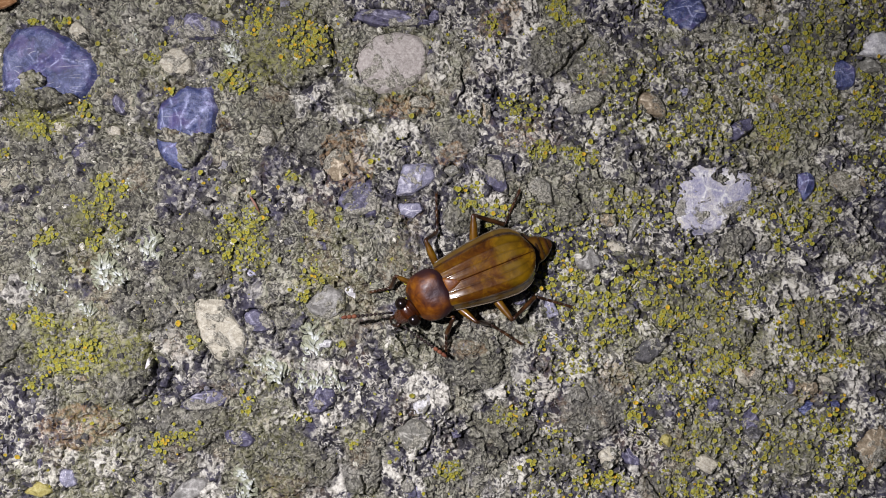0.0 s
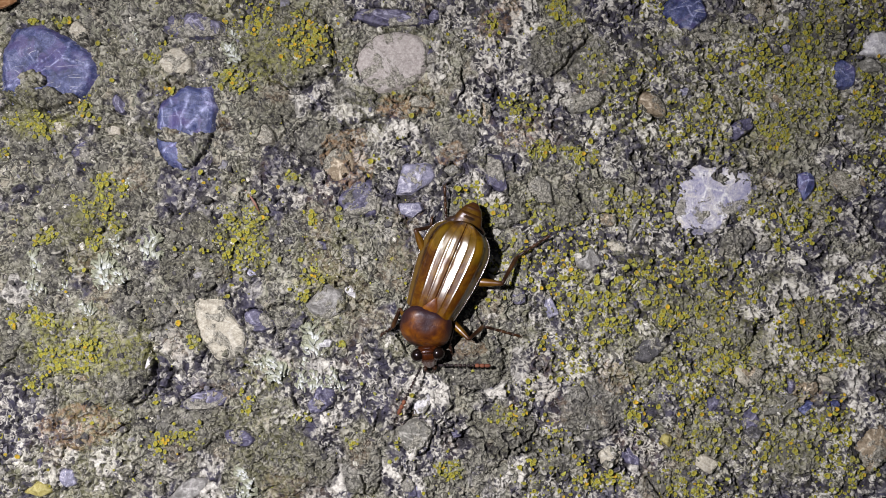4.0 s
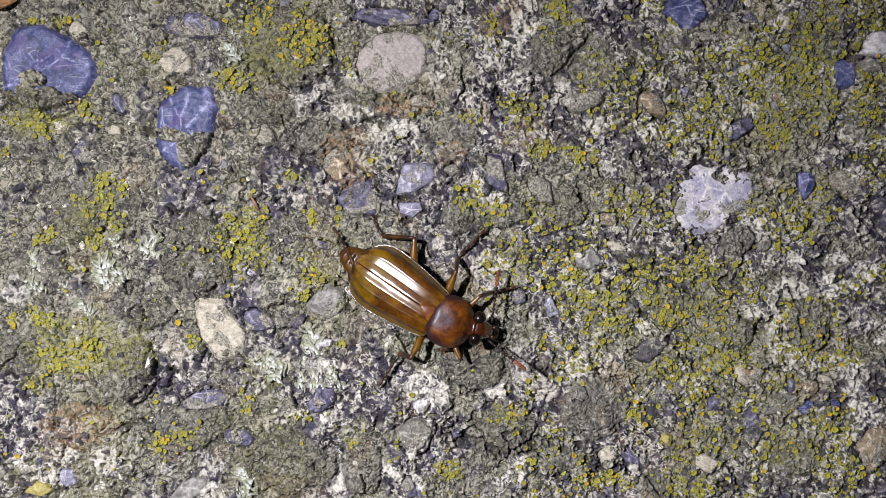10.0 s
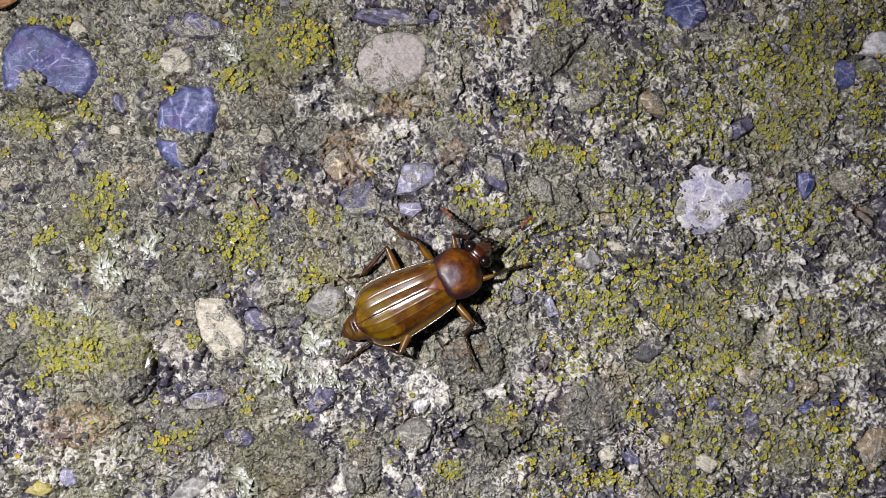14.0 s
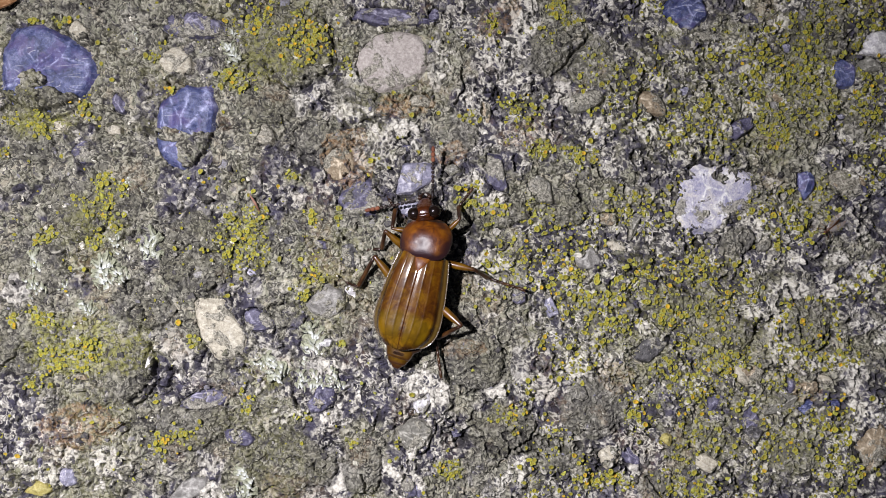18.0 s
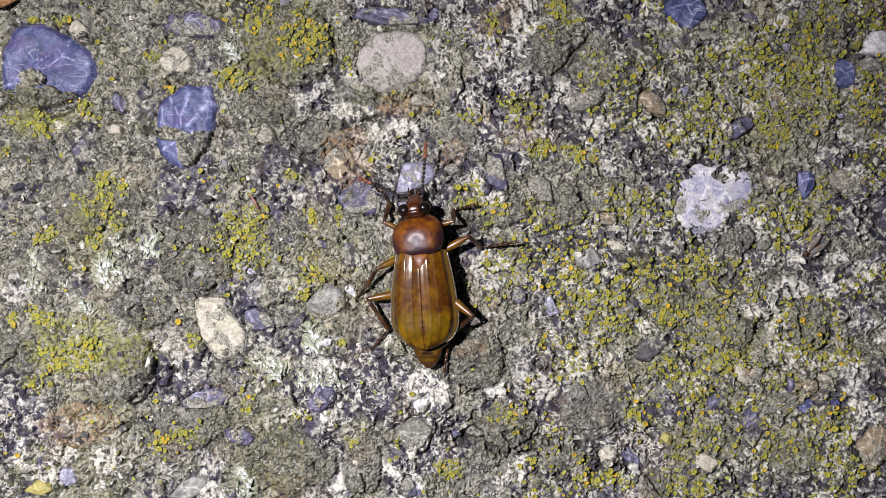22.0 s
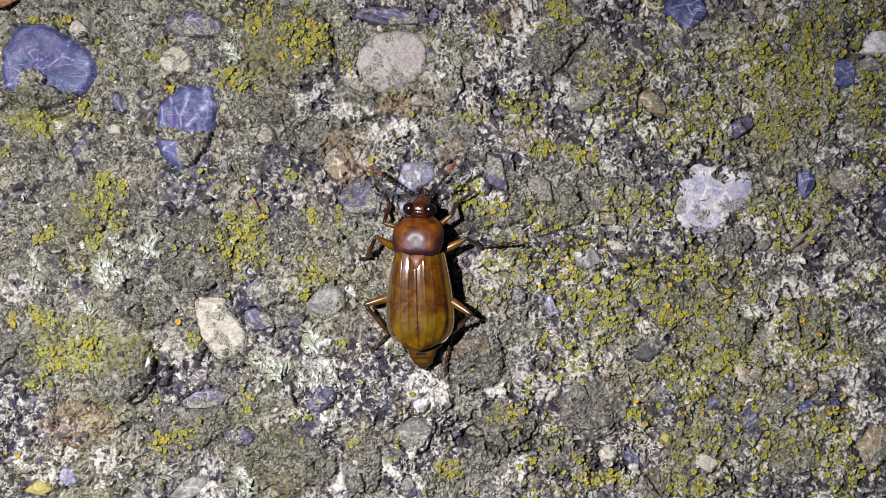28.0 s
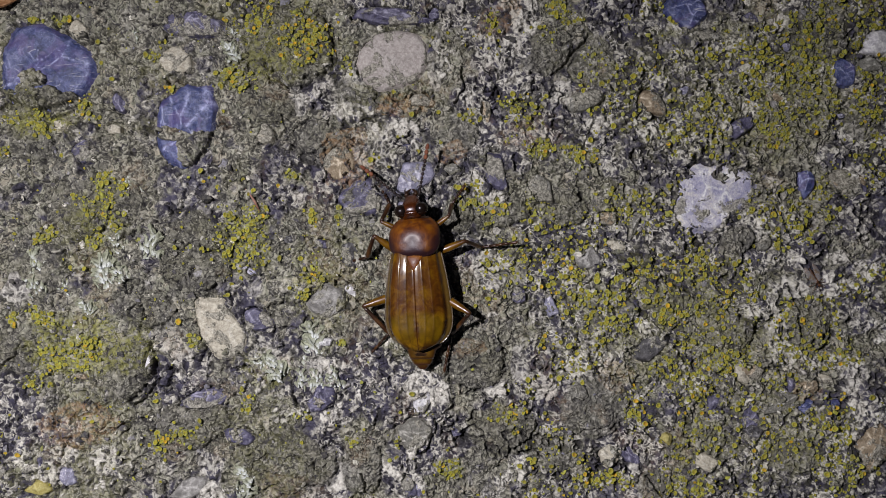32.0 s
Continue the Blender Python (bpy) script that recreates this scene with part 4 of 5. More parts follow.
def scatter_loose():
    bare = lambda u, v: off_stones(u, v) * (0.30 + 0.7 * (1 - ease(0.5, 0.62, fbm(u / 120, v / 120, 60, 4))))
    u, v, rng = spots(4200, bare, 301)
    size = np.clip(rng.lognormal(math.log(2.7), 0.45, len(u)), 1.3, 9.0)
    ob = part("sand_grains", grain_cloud("sand_grains", u, v, size, rng, GRIT, 0.0, 0.5), GROUND, "mixed dark and pale sand grains")
    tagged(ob, kind="stuff")
    u, v, rng = spots(42000, lambda a, b: 1.5 * colony_density(a, b) * (0.25 + 0.75 * off_stones(a, b)), 302)
    keep = thin_out(u, v, 4.0)
    u, v = u[keep], v[keep]
    size = np.clip(rng.lognormal(math.log(2.7), 0.34, len(u)), 1.3, 4.8)
    ob = new("yellow_green_lichen", cup_cloud("yellow_green_lichen", u, v, size, rng, YELLOW_GREEN))
    tagged(ob, "yellow-green crusty cup lichen growing over the concrete", "lichen", kind="stuff")
    u, v, rng = spots(52000, lambda a, b: 1.1 * colony_density(a, b) * (0.25 + 0.75 * off_stones(a, b)), 305)
    size = np.clip(rng.lognormal(math.log(2.1), 0.35, len(u)), 1.0, 4.2)
    ob = new("lichen_granules", grain_cloud("lichen_granules", u, v, size, rng, YELLOW_GREEN, 0.4))
    tagged(ob, "yellow-green lichen granules scattered over the concrete", "lichen", kind="stuff")
    u, v, rng = spots(24000, lambda a, b: 0.45 * colony_density(a, b, True) * (0.2 + 0.8 * off_stones(a, b)), 303)
    keep = thin_out(u, v, 4.8)
    u, v = u[keep], v[keep]
    size = np.clip(rng.normal(3.3, 0.8, len(u)), 1.8, 4.8)
    ob = new("golden_lichen", cup_cloud("golden_lichen", u, v, size, rng, GOLDEN))
    tagged(ob, "golden orange cup lichen in small clusters on the concrete", "lichen", kind="stuff")


def thin_out(u, v, gap):
    """Keep points no nearer to one another than about the gap."""
    taken, keep = set(), []
    for k, (a, b) in enumerate(zip((u / gap).astype(int).tolist(), (v / gap).astype(int).tolist())):
        if (a, b) not in taken:
            taken.add((a, b))
            keep.append(k)
    return np.array(keep)


scatter_loose()


def leafy_lichen(u, v, size, heading, lobes, seed):
    """A tuft of pale overlapping lobes, fanning out towards a heading (degrees, clockwise from east)."""
    rng = random.Random(seed)
    tuft = new("leafy_lichen")
    tuft.matrix_basis = Matrix.Translation(((u - 784) * STEP, (441 - v) * STEP, float(ground_z(np.array([u]), np.array([v]))[0])))
    tagged(tuft, "pale grey-green leafy lichen tuft on the concrete", "lichen", "leafy lichen tufts")
    lobes = int(2.4 * lobes)
    ahead = Vector((math.cos(radians(heading)), -math.sin(radians(heading)), 0))
    for k in range(lobes):
        verts, faces, tips, n = [], [], [], 6
        row, aside = k / lobes, rng.uniform(-1, 1)
        a = radians(heading + 55 * aside + rng.uniform(-16, 16))
        start = ahead * size * (0.35 - 0.75 * row) + Vector((ahead.y, -ahead.x, 0)) * -aside * size * 0.46 * (1.1 - 0.4 * row)
        start += Vector((rng.uniform(-0.06, 0.06) * size, rng.uniform(-0.06, 0.06) * size, -0.1 * size))
        length, width = size * rng.uniform(0.22, 0.40), size * rng.uniform(0.05, 0.085)
        way, side = Vector((math.cos(a), -math.sin(a), 0)), Vector((math.sin(a), math.cos(a), 0))
        for i in range(n):
            s = i / (n - 1)
            w = width * (0.9 + 0.25 * math.sin(5 * s + k)) * (1.0 if i < n - 1 else 0.45)
            lift = size * (0.02 + 0.10 * math.sin(1.9 * s) + 0.10 * k / lobes)
            mid = start + way * length * s + side * width * 0.6 * math.sin(3 * s + k) + Vector((0, 0, lift))
            for q, drop in ((-1, -0.04), (-0.45, 0.03), (0.45, 0.03), (1, -0.04)):
                verts.append(mid + side * w * q * rng.uniform(0.7, 1.3) + Vector((0, 0, drop * size * rng.uniform(0.5, 1.3))))
                tips.append(s)
            for q in (0.8, -0.8):
                verts.append(mid + side * w * q - Vector((0, 0, 0.07 * size)))
                tips.append(s * 0.5)
        for i in range(n - 1):
            for q in range(6):
                a0, b0 = i * 6 + q, i * 6 + (q + 1) % 6
                faces.append((a0, b0, b0 + 6, a0 + 6))
        faces.append(tuple((n - 1) * 6 + q for q in range(6)))
        faces.append(tuple(5 - q for q in range(6)))
        me = bpy.data.meshes.new("lobe")
        me.from_pydata([p * STEP for p in verts], [], faces)
        me.attributes.new("tip", "FLOAT", "POINT").data.foreach_set("value", np.array(tips, np.float32))
        me.materials.append(LEAFY)
        part("lobe", me, tuft)


def grow_leafy():
    for k, spec in enumerate(((408, 85, 46, 60, 9), (412, 55, 30, 70, 6), (272, 425, 58, 110, 12), (205, 425, 40, 60, 7), (182, 470, 66, 70, 14),
                              (208, 480, 40, 50, 7), (110, 505, 40, 60, 7), (150, 540, 44, 60, 8), (60, 455, 50, 80, 8), (555, 590, 60, 80, 12),
                              (540, 620, 50, 90, 9), (430, 605, 56, 60, 10), (480, 640, 60, 60, 11), (560, 670, 46, 100, 9), (590, 665, 40, 60, 8),
                              (535, 665, 40, 90, 7), (430, 830, 50, 60, 8), (440, 865, 50, 110, 8), (505, 655, 44, 80, 7), (225, 320, 34, 120, 6),
                              (60, 500, 44, 60, 7), (250, 335, 30, 60, 5), (455, 640, 44, 50, 8), (240, 60, 24, 90, 4), (420, 870, 36, 60, 5))):
        leafy_lichen(*spec, 700 + k)


grow_leafy()


# ---- small solid shapes ----
def loft(sections, seg=20, power=2.0):
    """Closed body along x: sections of (x, half width, low, high) with an oval cross-section."""
    verts, faces = [], []
    for x, w, low, high in sections:
        for k in range(seg):
            a = 2 * math.pi * k / seg
            c, s = math.cos(a), math.sin(a)
            y = w * math.copysign(abs(c) ** (2 / power), c)
            z = (low + high) / 2 + (high - low) / 2 * math.copysign(abs(s) ** (2 / power), s)
            verts.append((x, y, z))
    for r in range(len(sections) - 1):
        for k in range(seg):
            n = (k + 1) % seg
            faces.append((r * seg + k, r * seg + n, (r + 1) * seg + n, (r + 1) * seg + k))
    faces.append(tuple(range(seg))[::-1])
    faces.append(tuple((len(sections) - 1) * seg + k for k in range(seg)))
    return verts, faces


def tube(points, radii, seg=8):
    """A bent rod through points, thick as radii say."""
    verts, faces = [], []
    pts = [Vector(p) for p in points]
    for i, p in enumerate(pts):
        way = (pts[min(i + 1, len(pts) - 1)] - pts[max(i - 1, 0)]).normalized()
        side = way.cross(Vector((0, 0, 1)))
        side = side.normalized() if side.length > 1e-6 else Vector((0, 1, 0))
        up = side.cross(way)
        for k in range(seg):
            a = 2 * math.pi * k / seg
            verts.append(p + (side * math.cos(a) + up * math.sin(a)) * radii[i])
    for r in range(len(pts) - 1):
        for k in range(seg):
            n = (k + 1) % seg
            faces.append((r * seg + k, r * seg + n, (r + 1) * seg + n, (r + 1) * seg + k))
    faces.append(tuple(range(seg))[::-1])
    faces.append(tuple((len(pts) - 1) * seg + k for k in range(seg)))
    return [tuple(v) for v in verts], faces


def joined(*pieces):
    verts, faces = [], []
    for v, f in pieces:
        k = len(verts)
        verts += list(v)
        faces += [tuple(i + k for i in q) for q in f]
    return verts, faces


def solid(name, shape, material, unit=STEP, fields=None, smooth=True):
    """Mesh from (verts, faces) given in plan steps; fields: name -> function of (x, y, z)."""
    verts, faces = shape
    me = bpy.data.meshes.new(name)
    me.from_pydata([(x * unit, y * unit, z * unit) for x, y, z in verts], [], faces)
    bm = bmesh.new()
    bm.from_mesh(me)
    bmesh.ops.recalc_face_normals(bm, faces=bm.faces)
    bm.to_mesh(me)
    bm.free()
    for key, rule in (fields or {}).items():
        me.attributes.new(key, "FLOAT", "POINT").data.foreach_set("value", np.array([rule(*v) for v in verts], np.float32))
    me.polygons.foreach_set("use_smooth", np.full(len(me.polygons), smooth))
    me.materials.append(material)
    return me


def smooth01(a, b, x):
    return float(ease(a, b, x))


# ---- the beetle: x forward, y to its left, plan steps, its base on the slab ----
def wing_case(side):
    """One elytron: three ribs, raised outer bead, cut-off rear; side 1 is the beetle's left."""
    nu, nv = 72, 40
    prof_u = (0, 0.05, 0.2, 0.4, 0.6, 0.70, 0.78, 0.86, 0.93, 0.98, 1.0)
    prof_w = (43, 45, 50, 55, 58, 58.5, 57, 52.5, 45, 37, 30)
    top, low, info, rim_line = [], [], [], []
    for i in range(nu + 1):
        a = i / nu
        w = float(np.interp(a, prof_u, prof_w))
        for j in range(nv + 1):
            b = j / nv
            x = 82 - 164 * a + 7 * math.sin(math.pi * min(b, 1) * 0.9) * (1 - a) ** 6 - 5 * (1 - b) * a ** 12 + 6 * b * b * a ** 12
            crown = 81 - 15 * a - 11 * (1 - a) ** 8 - 8 * smooth01(0.78, 1.03, a) ** 1.4
            rim = 48 - 8 * a + 2 * math.sin(math.pi * a)
            top_b = 0.48 if side > 0 else 0.14
            rim += 0 if side > 0 else 8
            arch = 1 - abs(max(b - top_b, 0) / (1 - top_b)) ** 2.6 - 0.12 * (max(top_b - b, 0) / top_b) ** 2
            z = rim + (crown - rim) * arch
            fade = smooth01(0.0, 0.10, a) * (1 - 0.8 * smooth01(0.72, 0.97, a))
            for rib, high in ((0.27, 0.55), (0.52, 0.6), (0.76, 0.7)):
                z += high * math.exp(-((b - rib) / 0.022) ** 2) * fade
            z -= 0.10 * (1 - math.cos(2 * math.pi * min(b, 0.78) / 0.26)) * fade
            z += 0.8 * math.exp(-((b - 0.015) / 0.03) ** 2)
            z -= 2.0 * math.exp(-((b - 0.88) / 0.05) ** 2)
            z += 0.7 * (float(value_noise(np.array(a * 9.0), np.array(b * 5.0 + 9 * side), 501)) - 0.5)
            z += 0.10 * (float(value_noise(np.array(a * 45.0), np.array(b * 26.0 + 9 * side), 502)) - 0.5)
            z += (0.05 if side > 0 else -0.19) * w * b
            top.append((x, side * (0.1 + w * b), z))
            low.append((x, side * (0.1 + w * b * 0.985), z - 3.0 - 3 * (1 - b)))
            if j == nv:
                rim_line.append((x, side * (w + 0.4), z + 0.6))
            info.append((a, b))
    n = nv + 1
    faces, m = [], len(top)
    for i in range(nu):
        for j in range(nv):
            k = i * n + j
            faces.append((k, k + 1, k + n + 1, k + n))
            faces.append((m + k, m + k + n, m + k + n + 1, m + k + 1))
    edge = [j for j in range(n)] + [i * n + nv for i in range(1, nu + 1)] + [nu * n + j for j in range(nv - 1, -1, -1)] + [i * n for i in range(nu - 1, 0, -1)]
    for k, q in zip(edge, edge[1:] + edge[:1]):
        faces.append((k, m + k, m + q, q))
    me = solid("elytron", (top + low, faces), ELYTRA)
    info = np.array(info + info)
    a, b = info[:, 0], info[:, 1]
    wave = 0.05 * (value_noise(b * 4, a * 3, 510) - 0.5)
    fields = {"fore": 0.55 * ease(0.66 + 0.03, 0.58, a + wave) * (0.4 + 0.6 * value_noise(a * 14, b * 7, 511)),
              "suture": np.clip(0.8 * ease(0.035, 0.0, b) + 0.6 * ease(0.20, 0.02, a) * ease(0.6, 0.1, b), 0, 1),
              "edge": 0.75 * ease(0.05, 0.0, np.abs(b - 0.83)) + 0.55 * ease(0.955, 0.99, a) + 0.28 * ease(0.05, 0.0, np.abs(b - 0.52)) + 0.28 * ease(0.05, 0.0, np.abs(b - 0.27)),
              "gutter": 0.75 * ease(0.85, 0.89, b)}
    fields["glow"] = 0.85 * ease(0.60, 0.70, a + wave) * ease(0.97, 0.88, a) * ease(0.03, 0.12, b) * ease(0.82, 0.7, b) * (0.35 + 0.65 * value_noise(a * 11 + 3 * side, b * 6, 513))
    for key, values in fields.items():
        me.attributes.new(key, "FLOAT", "POINT").data.foreach_set("value", np.clip(values, 0, 1).astype(np.float32))
    return me, tube(rim_line[1:-1:2], [1.15] * len(rim_line[1:-1:2]), 8)


def shield():
    """The pronotum, hinged at its rear edge: broad rounded disc, bent down at the sides and front."""
    nr, ns = 22, 56
    verts, faces = [(31, 0, 76.9)], []
    for layer in (0, 1):
        for r in range(1, nr + 1):
            q = r / nr
            for k in range(ns):
                a = 2 * math.pi * k / ns
                c, s = math.cos(a), math.sin(a)
                x = 31 + 38 * q * math.copysign(abs(c) ** 0.74, c)
                y = 45.5 * (1 - 0.20 * max(c, 0) ** 1.5) * q * math.copysign(abs(s) ** 0.72, s)
                z = 77 - 9 * q ** 2.4 - 14 * q ** 5 - 0.30 * (x - 31) * q - 8 * q ** 2 * max(c, 0)
                z += 1.6 * math.exp(-((q - 0.97) / 0.03) ** 2) - 0.9 * math.exp(-((y) / 5.0) ** 2) * q * (1 - q)
                z += 0.9 * min(1, 3 * q) * (float(value_noise(np.array(x / 13), np.array(y / 13 + 40), 520)) - 0.5)
                verts.append((x, y * (1 - 0.02 * layer), z - layer * 5))
    for k in range(ns):
        n = (k + 1) % ns
        faces.append((0, 1 + k, 1 + n))
        for r in range(nr - 1):
            a = 1 + r * ns
            faces.append((a + k, a + ns + k, a + ns + n, a + n))
        a, b = 1 + (nr - 1) * ns, 1 + nr * ns + (nr - 1) * ns
        faces.append((a + k, b + k, b + n, a + n))
    def shade(x, y, z):
        mid = math.exp(-(y / (10 + 0.42 * max(40 - x, 0))) ** 2) * smooth01(54, 26, x)
        flank = smooth01(22, 38, abs(y)) * smooth01(46, 16, x)
        return min(1, 0.97 * mid + 0.8 * flank + 0.6 * smooth01(12, 0, x) + 0.7 * smooth01(36, 45, abs(y)) + 0.5 * smooth01(62, 69, x))
    return solid("pronotum", (verts, faces), PRONOTUM, fields={"shade": shade})


def head_shape():
    """Head, hinged at its neck: broad across the eyes, narrowing to the mouth."""
    return loft(((-16, 15, 42, 58), (-10, 19, 38, 62), (-3, 20, 34, 64), (4, 19.5, 32, 64), (9, 17, 30, 61), (14, 14.5, 28, 56), (18, 13.5, 27, 51),
                 (23, 11.5, 26, 46), (27, 6.5, 27, 42)), 28, 2.4)


def ball(x, y, z, a, b, c, seg=16, rows=9):
    """An egg with half axes a, b, c."""
    secs = []
    for i in range(rows):
        s = math.cos(math.pi * (i + 0.02) / (rows - 1 + 0.04))
        r = math.sqrt(max(1 - s * s, 0.001))
        secs.append((-s * a, b * r, -c * r, c * r))
    verts, faces = loft(secs, seg)
    return [(p + x, q + y, r + z) for p, q, r in verts], faces


BEETLE = tagged(new("beetle"), "amber-brown carrion beetle with orange-tipped feelers on concrete", "beetle")
LEGS, FEELERS = {}, {}


def build_beetle():
    for side in (1, -1):
        case, rim = wing_case(side)
        elytron = part("elytron", case, BEETLE, "glossy amber ribbed wing case")
        part("bead", solid("bead", rim, BEAD), elytron, "shiny pale outer rim")
    part("scutellum", solid("scutellum", loft(((50, 1.5, 66, 73.5), (56, 5.5, 66, 75), (64, 10, 66, 75.5), (75, 15, 64, 74.5), (84, 17, 60, 70)), 20, 2.4), PRONOTUM,
                            fields={"shade": lambda x, y, z: 0.1}), BEETLE)
    part("thorax", solid("thorax", loft(((-96, 14, 22, 40), (-80, 36, 18, 38), (-30, 45, 14, 43), (30, 44, 14, 46), (80, 38, 18, 52), (92, 32, 24, 56)), 24, 2.4), UNDER),
         BEETLE, "dark brown underside")
    for start, end, w0, w1, z0, z1 in ((-70, -102, 29, 21, 42, 38), (-100, -113, 20.5, 14, 37.2, 33), (-111, -121, 13.5, 5, 32, 26)):
        n = 7
        secs = [(start + (end - start) * i / n, w0 + (w1 - w0) * (i / n) ** 1.4, 20, z0 + (z1 - z0) * (i / n) + (0.6 if i == n - 1 else 0)) for i in range(n + 1)]
        part("tergite", solid("tergite", loft(secs, 26, 2.3), TERGITE,
                              fields={"edge": lambda x, y, z, e=end: min(1, smooth01(e + 6, e + 1, x) * 0.9 + 0.6 * smooth01(8, 26, abs(y)) + 0.7 * smooth01(-104, -116, x))}), BEETLE)
    pron = part("pronotum", shield(), BEETLE, "orange-brown shield with a dark middle")
    neck = part("prothorax", solid("prothorax", loft(((2, 34, 22, 60), (20, 40, 18, 62), (44, 38, 20, 58), (66, 24, 26, 52)), 20), UNDER), pron)
    head = part("head", solid("head", head_shape(), HEAD), BEETLE, "dark red-brown head")
    for side in (1, -1):
        part("eye", solid("eye", ball(-1, 17.5 * side, 55, 11.5, 12.5, 11), EYE), head, "bulging black eye")
        part("mandible", solid("mandible", tube(((26, 8 * side, 38), (32, 8 * side, 34), (36, 4.5 * side, 30), (38, 0.8 * side, 29)), (4.2, 3.4, 2.2, 0.8)), SHIN), head)
        part("palp", solid("palp", tube(((27, 9 * side, 32), (33, 12 * side, 29), (38, 13 * side, 24), (42, 13 * side, 18)), (1.5, 1.4, 1.3, 0.9), 6), FEELER), head)
        part("palp", solid("palp", tube(((28, 5 * side, 28), (33, 6 * side, 22), (37, 6 * side, 15)), (1.3, 1.2, 0.8), 6), FEELER), head)
    ridge = loft(((-12, 9, 56, 62), (-8, 12, 58, 66), (-4, 10, 58, 65)), 24, 2.6)
    part("occiput", solid("occiput", ridge, HEAD), head)
    for name in ("left", "right"):
        FEELERS[name] = build_feeler()
    for name, size in (("front", (42, 40, 40)), ("mid", (60, 46, 68)), ("hind", (74, 66, 68))):
        for side in ("left", "right"):
            LEGS[name + "_" + side] = build_leg(size)
    return pron, head


def build_feeler():
    """Beaded feeler along x with a thicker rusty club of three at its end."""
    pieces, x = [tube(((0, 0, 0), (6, 0, 0.6), (13, 0, 0.8)), (1.8, 2.4, 2.2), 8)], 13
    for k in range(7):
        length, r = 7.4, 2.3 + 0.16 * k
        pieces.append(tube(((x, 0, 0.8), (x + 1.4, 0, 0.8), (x + length * 0.7, 0, 0.8), (x + length - 0.4, 0, 0.8)), (0.7, r * 0.7, r * 1.2, 0.7), 8))
        x += length
    base = part("antenna", solid("antenna", joined(*pieces), FEELER), BEETLE, "dark beaded feeler")
    pieces, r = [], 3.6
    for k, length in enumerate((8.6, 8.6, 10.5)):
        pieces.append(tube(((x, 0, 0.8), (x + 1.5, 0, 0.8), (x + length * 0.65, 0, 0.8), (x + length - 0.3, 0, 0.8)), (2.2, r * 0.95, r * (1.05 if k < 2 else 0.9), 2.2 if k < 2 else 0.9), 10))
        x += length
    part("club", solid("club", joined(*pieces), CLUB), base, "rusty orange club")
    return base


def build_leg(size):
    """Thigh with its hip at the origin along x; shin and foot are keyed in the thigh's space."""
    f, s, t = size
    thick = 4.6 if f < 50 else 6.2 if f < 70 else 7.2
    thigh = loft([(f * a, thick * b, -thick * b * 0.8, thick * b * 0.9) for a, b in
                  ((-0.06, 0.5), (0.06, 0.8), (0.25, 1.0), (0.5, 1.08), (0.75, 0.9), (0.9, 0.62), (0.98, 0.62), (1.03, 0.35))], 14)
    femur = part("femur", solid("femur", thigh, FEMUR, fields={"knee": lambda x, y, z: smooth01(0.84 * f, 0.97 * f, x)}), BEETLE, "amber thigh")
    rod = [tube([(s * a, 0, 0.6 * math.sin(3 * a)) for a in (0, 0.15, 0.4, 0.7, 0.93, 1.0)], (2.9, 3.4, 3.8, 4.2, 4.6, 2.8), 10)]
    for k, a in enumerate((0.25, 0.4, 0.55, 0.7, 0.85)):
        q = 1 if k % 2 else -1
        rod.append(tube(((s * a, 2.6 * q, 0.5), (s * a + 4, 5.6 * q, 0.2)), (0.6, 0.15), 5))
    for q in (1, -1):
        rod.append(tube(((s * 0.96, 2.4 * q, -1), (s + 6, 4.2 * q, -2)), (0.9, 0.25), 5))
    tibia = part("tibia", solid("tibia", joined(*rod), SHIN), femur, "dark brown spined shin")
    bits, x = [], 0.0
    for k, share in enumerate((0.27, 0.18, 0.16, 0.14, 0.25)):
        n = t * share
        bits.append(tube(((x, 0, 0), (x + n * 0.3, 0, 0), (x + n * 0.82, 0, -0.2), (x + n, 0, 0)), (1.6, 2.4, 3.0, 1.4), 8))
        bits.append(tube(((x + n * 0.8, 1.8, -0.5), (x + n + 1.5, 3.0, -1.2)), (0.45, 0.12), 5))
        bits.append(tube(((x + n * 0.8, -1.8, -0.5), (x + n + 1.5, -3.0, -1.2)), (0.45, 0.12), 5))
        x += n
    for q in (1, -1):
        bits.append(tube(((x - 0.5, 0.4 * q, 0), (x + 3, 2.2 * q, 0.6), (x + 5.5, 3.0 * q, -1.4)), (0.8, 0.6, 0.15), 6))
    tarsus = part("tarsus", solid("tarsus", joined(*bits), SHIN), femur, "dark jointed foot with two claws")
    return femur, tibia, tarsus, size


SHIELD, SKULL = build_beetle()


# ---- the midge ----
def wing_material():
    s = Shade("thin_smoky_wing", 0.22, 0.8)
    tint = s.ramp(s.noise(1400, 2, 0.5, s.local()), (0.35, (0.30, 0.22, 0.15)), (0.5, (0.36, 0.34, 0.36)), (0.65, (0.42, 0.30, 0.24)))
    s.set(colour=tint)
    s.out.inputs["Alpha"].default_value = 0.40
    s.out.inputs["Specular Tint"].default_value = (0.75, 0.8, 1.0, 1)
    s.out.inputs["Coat Weight"].default_value = 0.9
    return s.mat


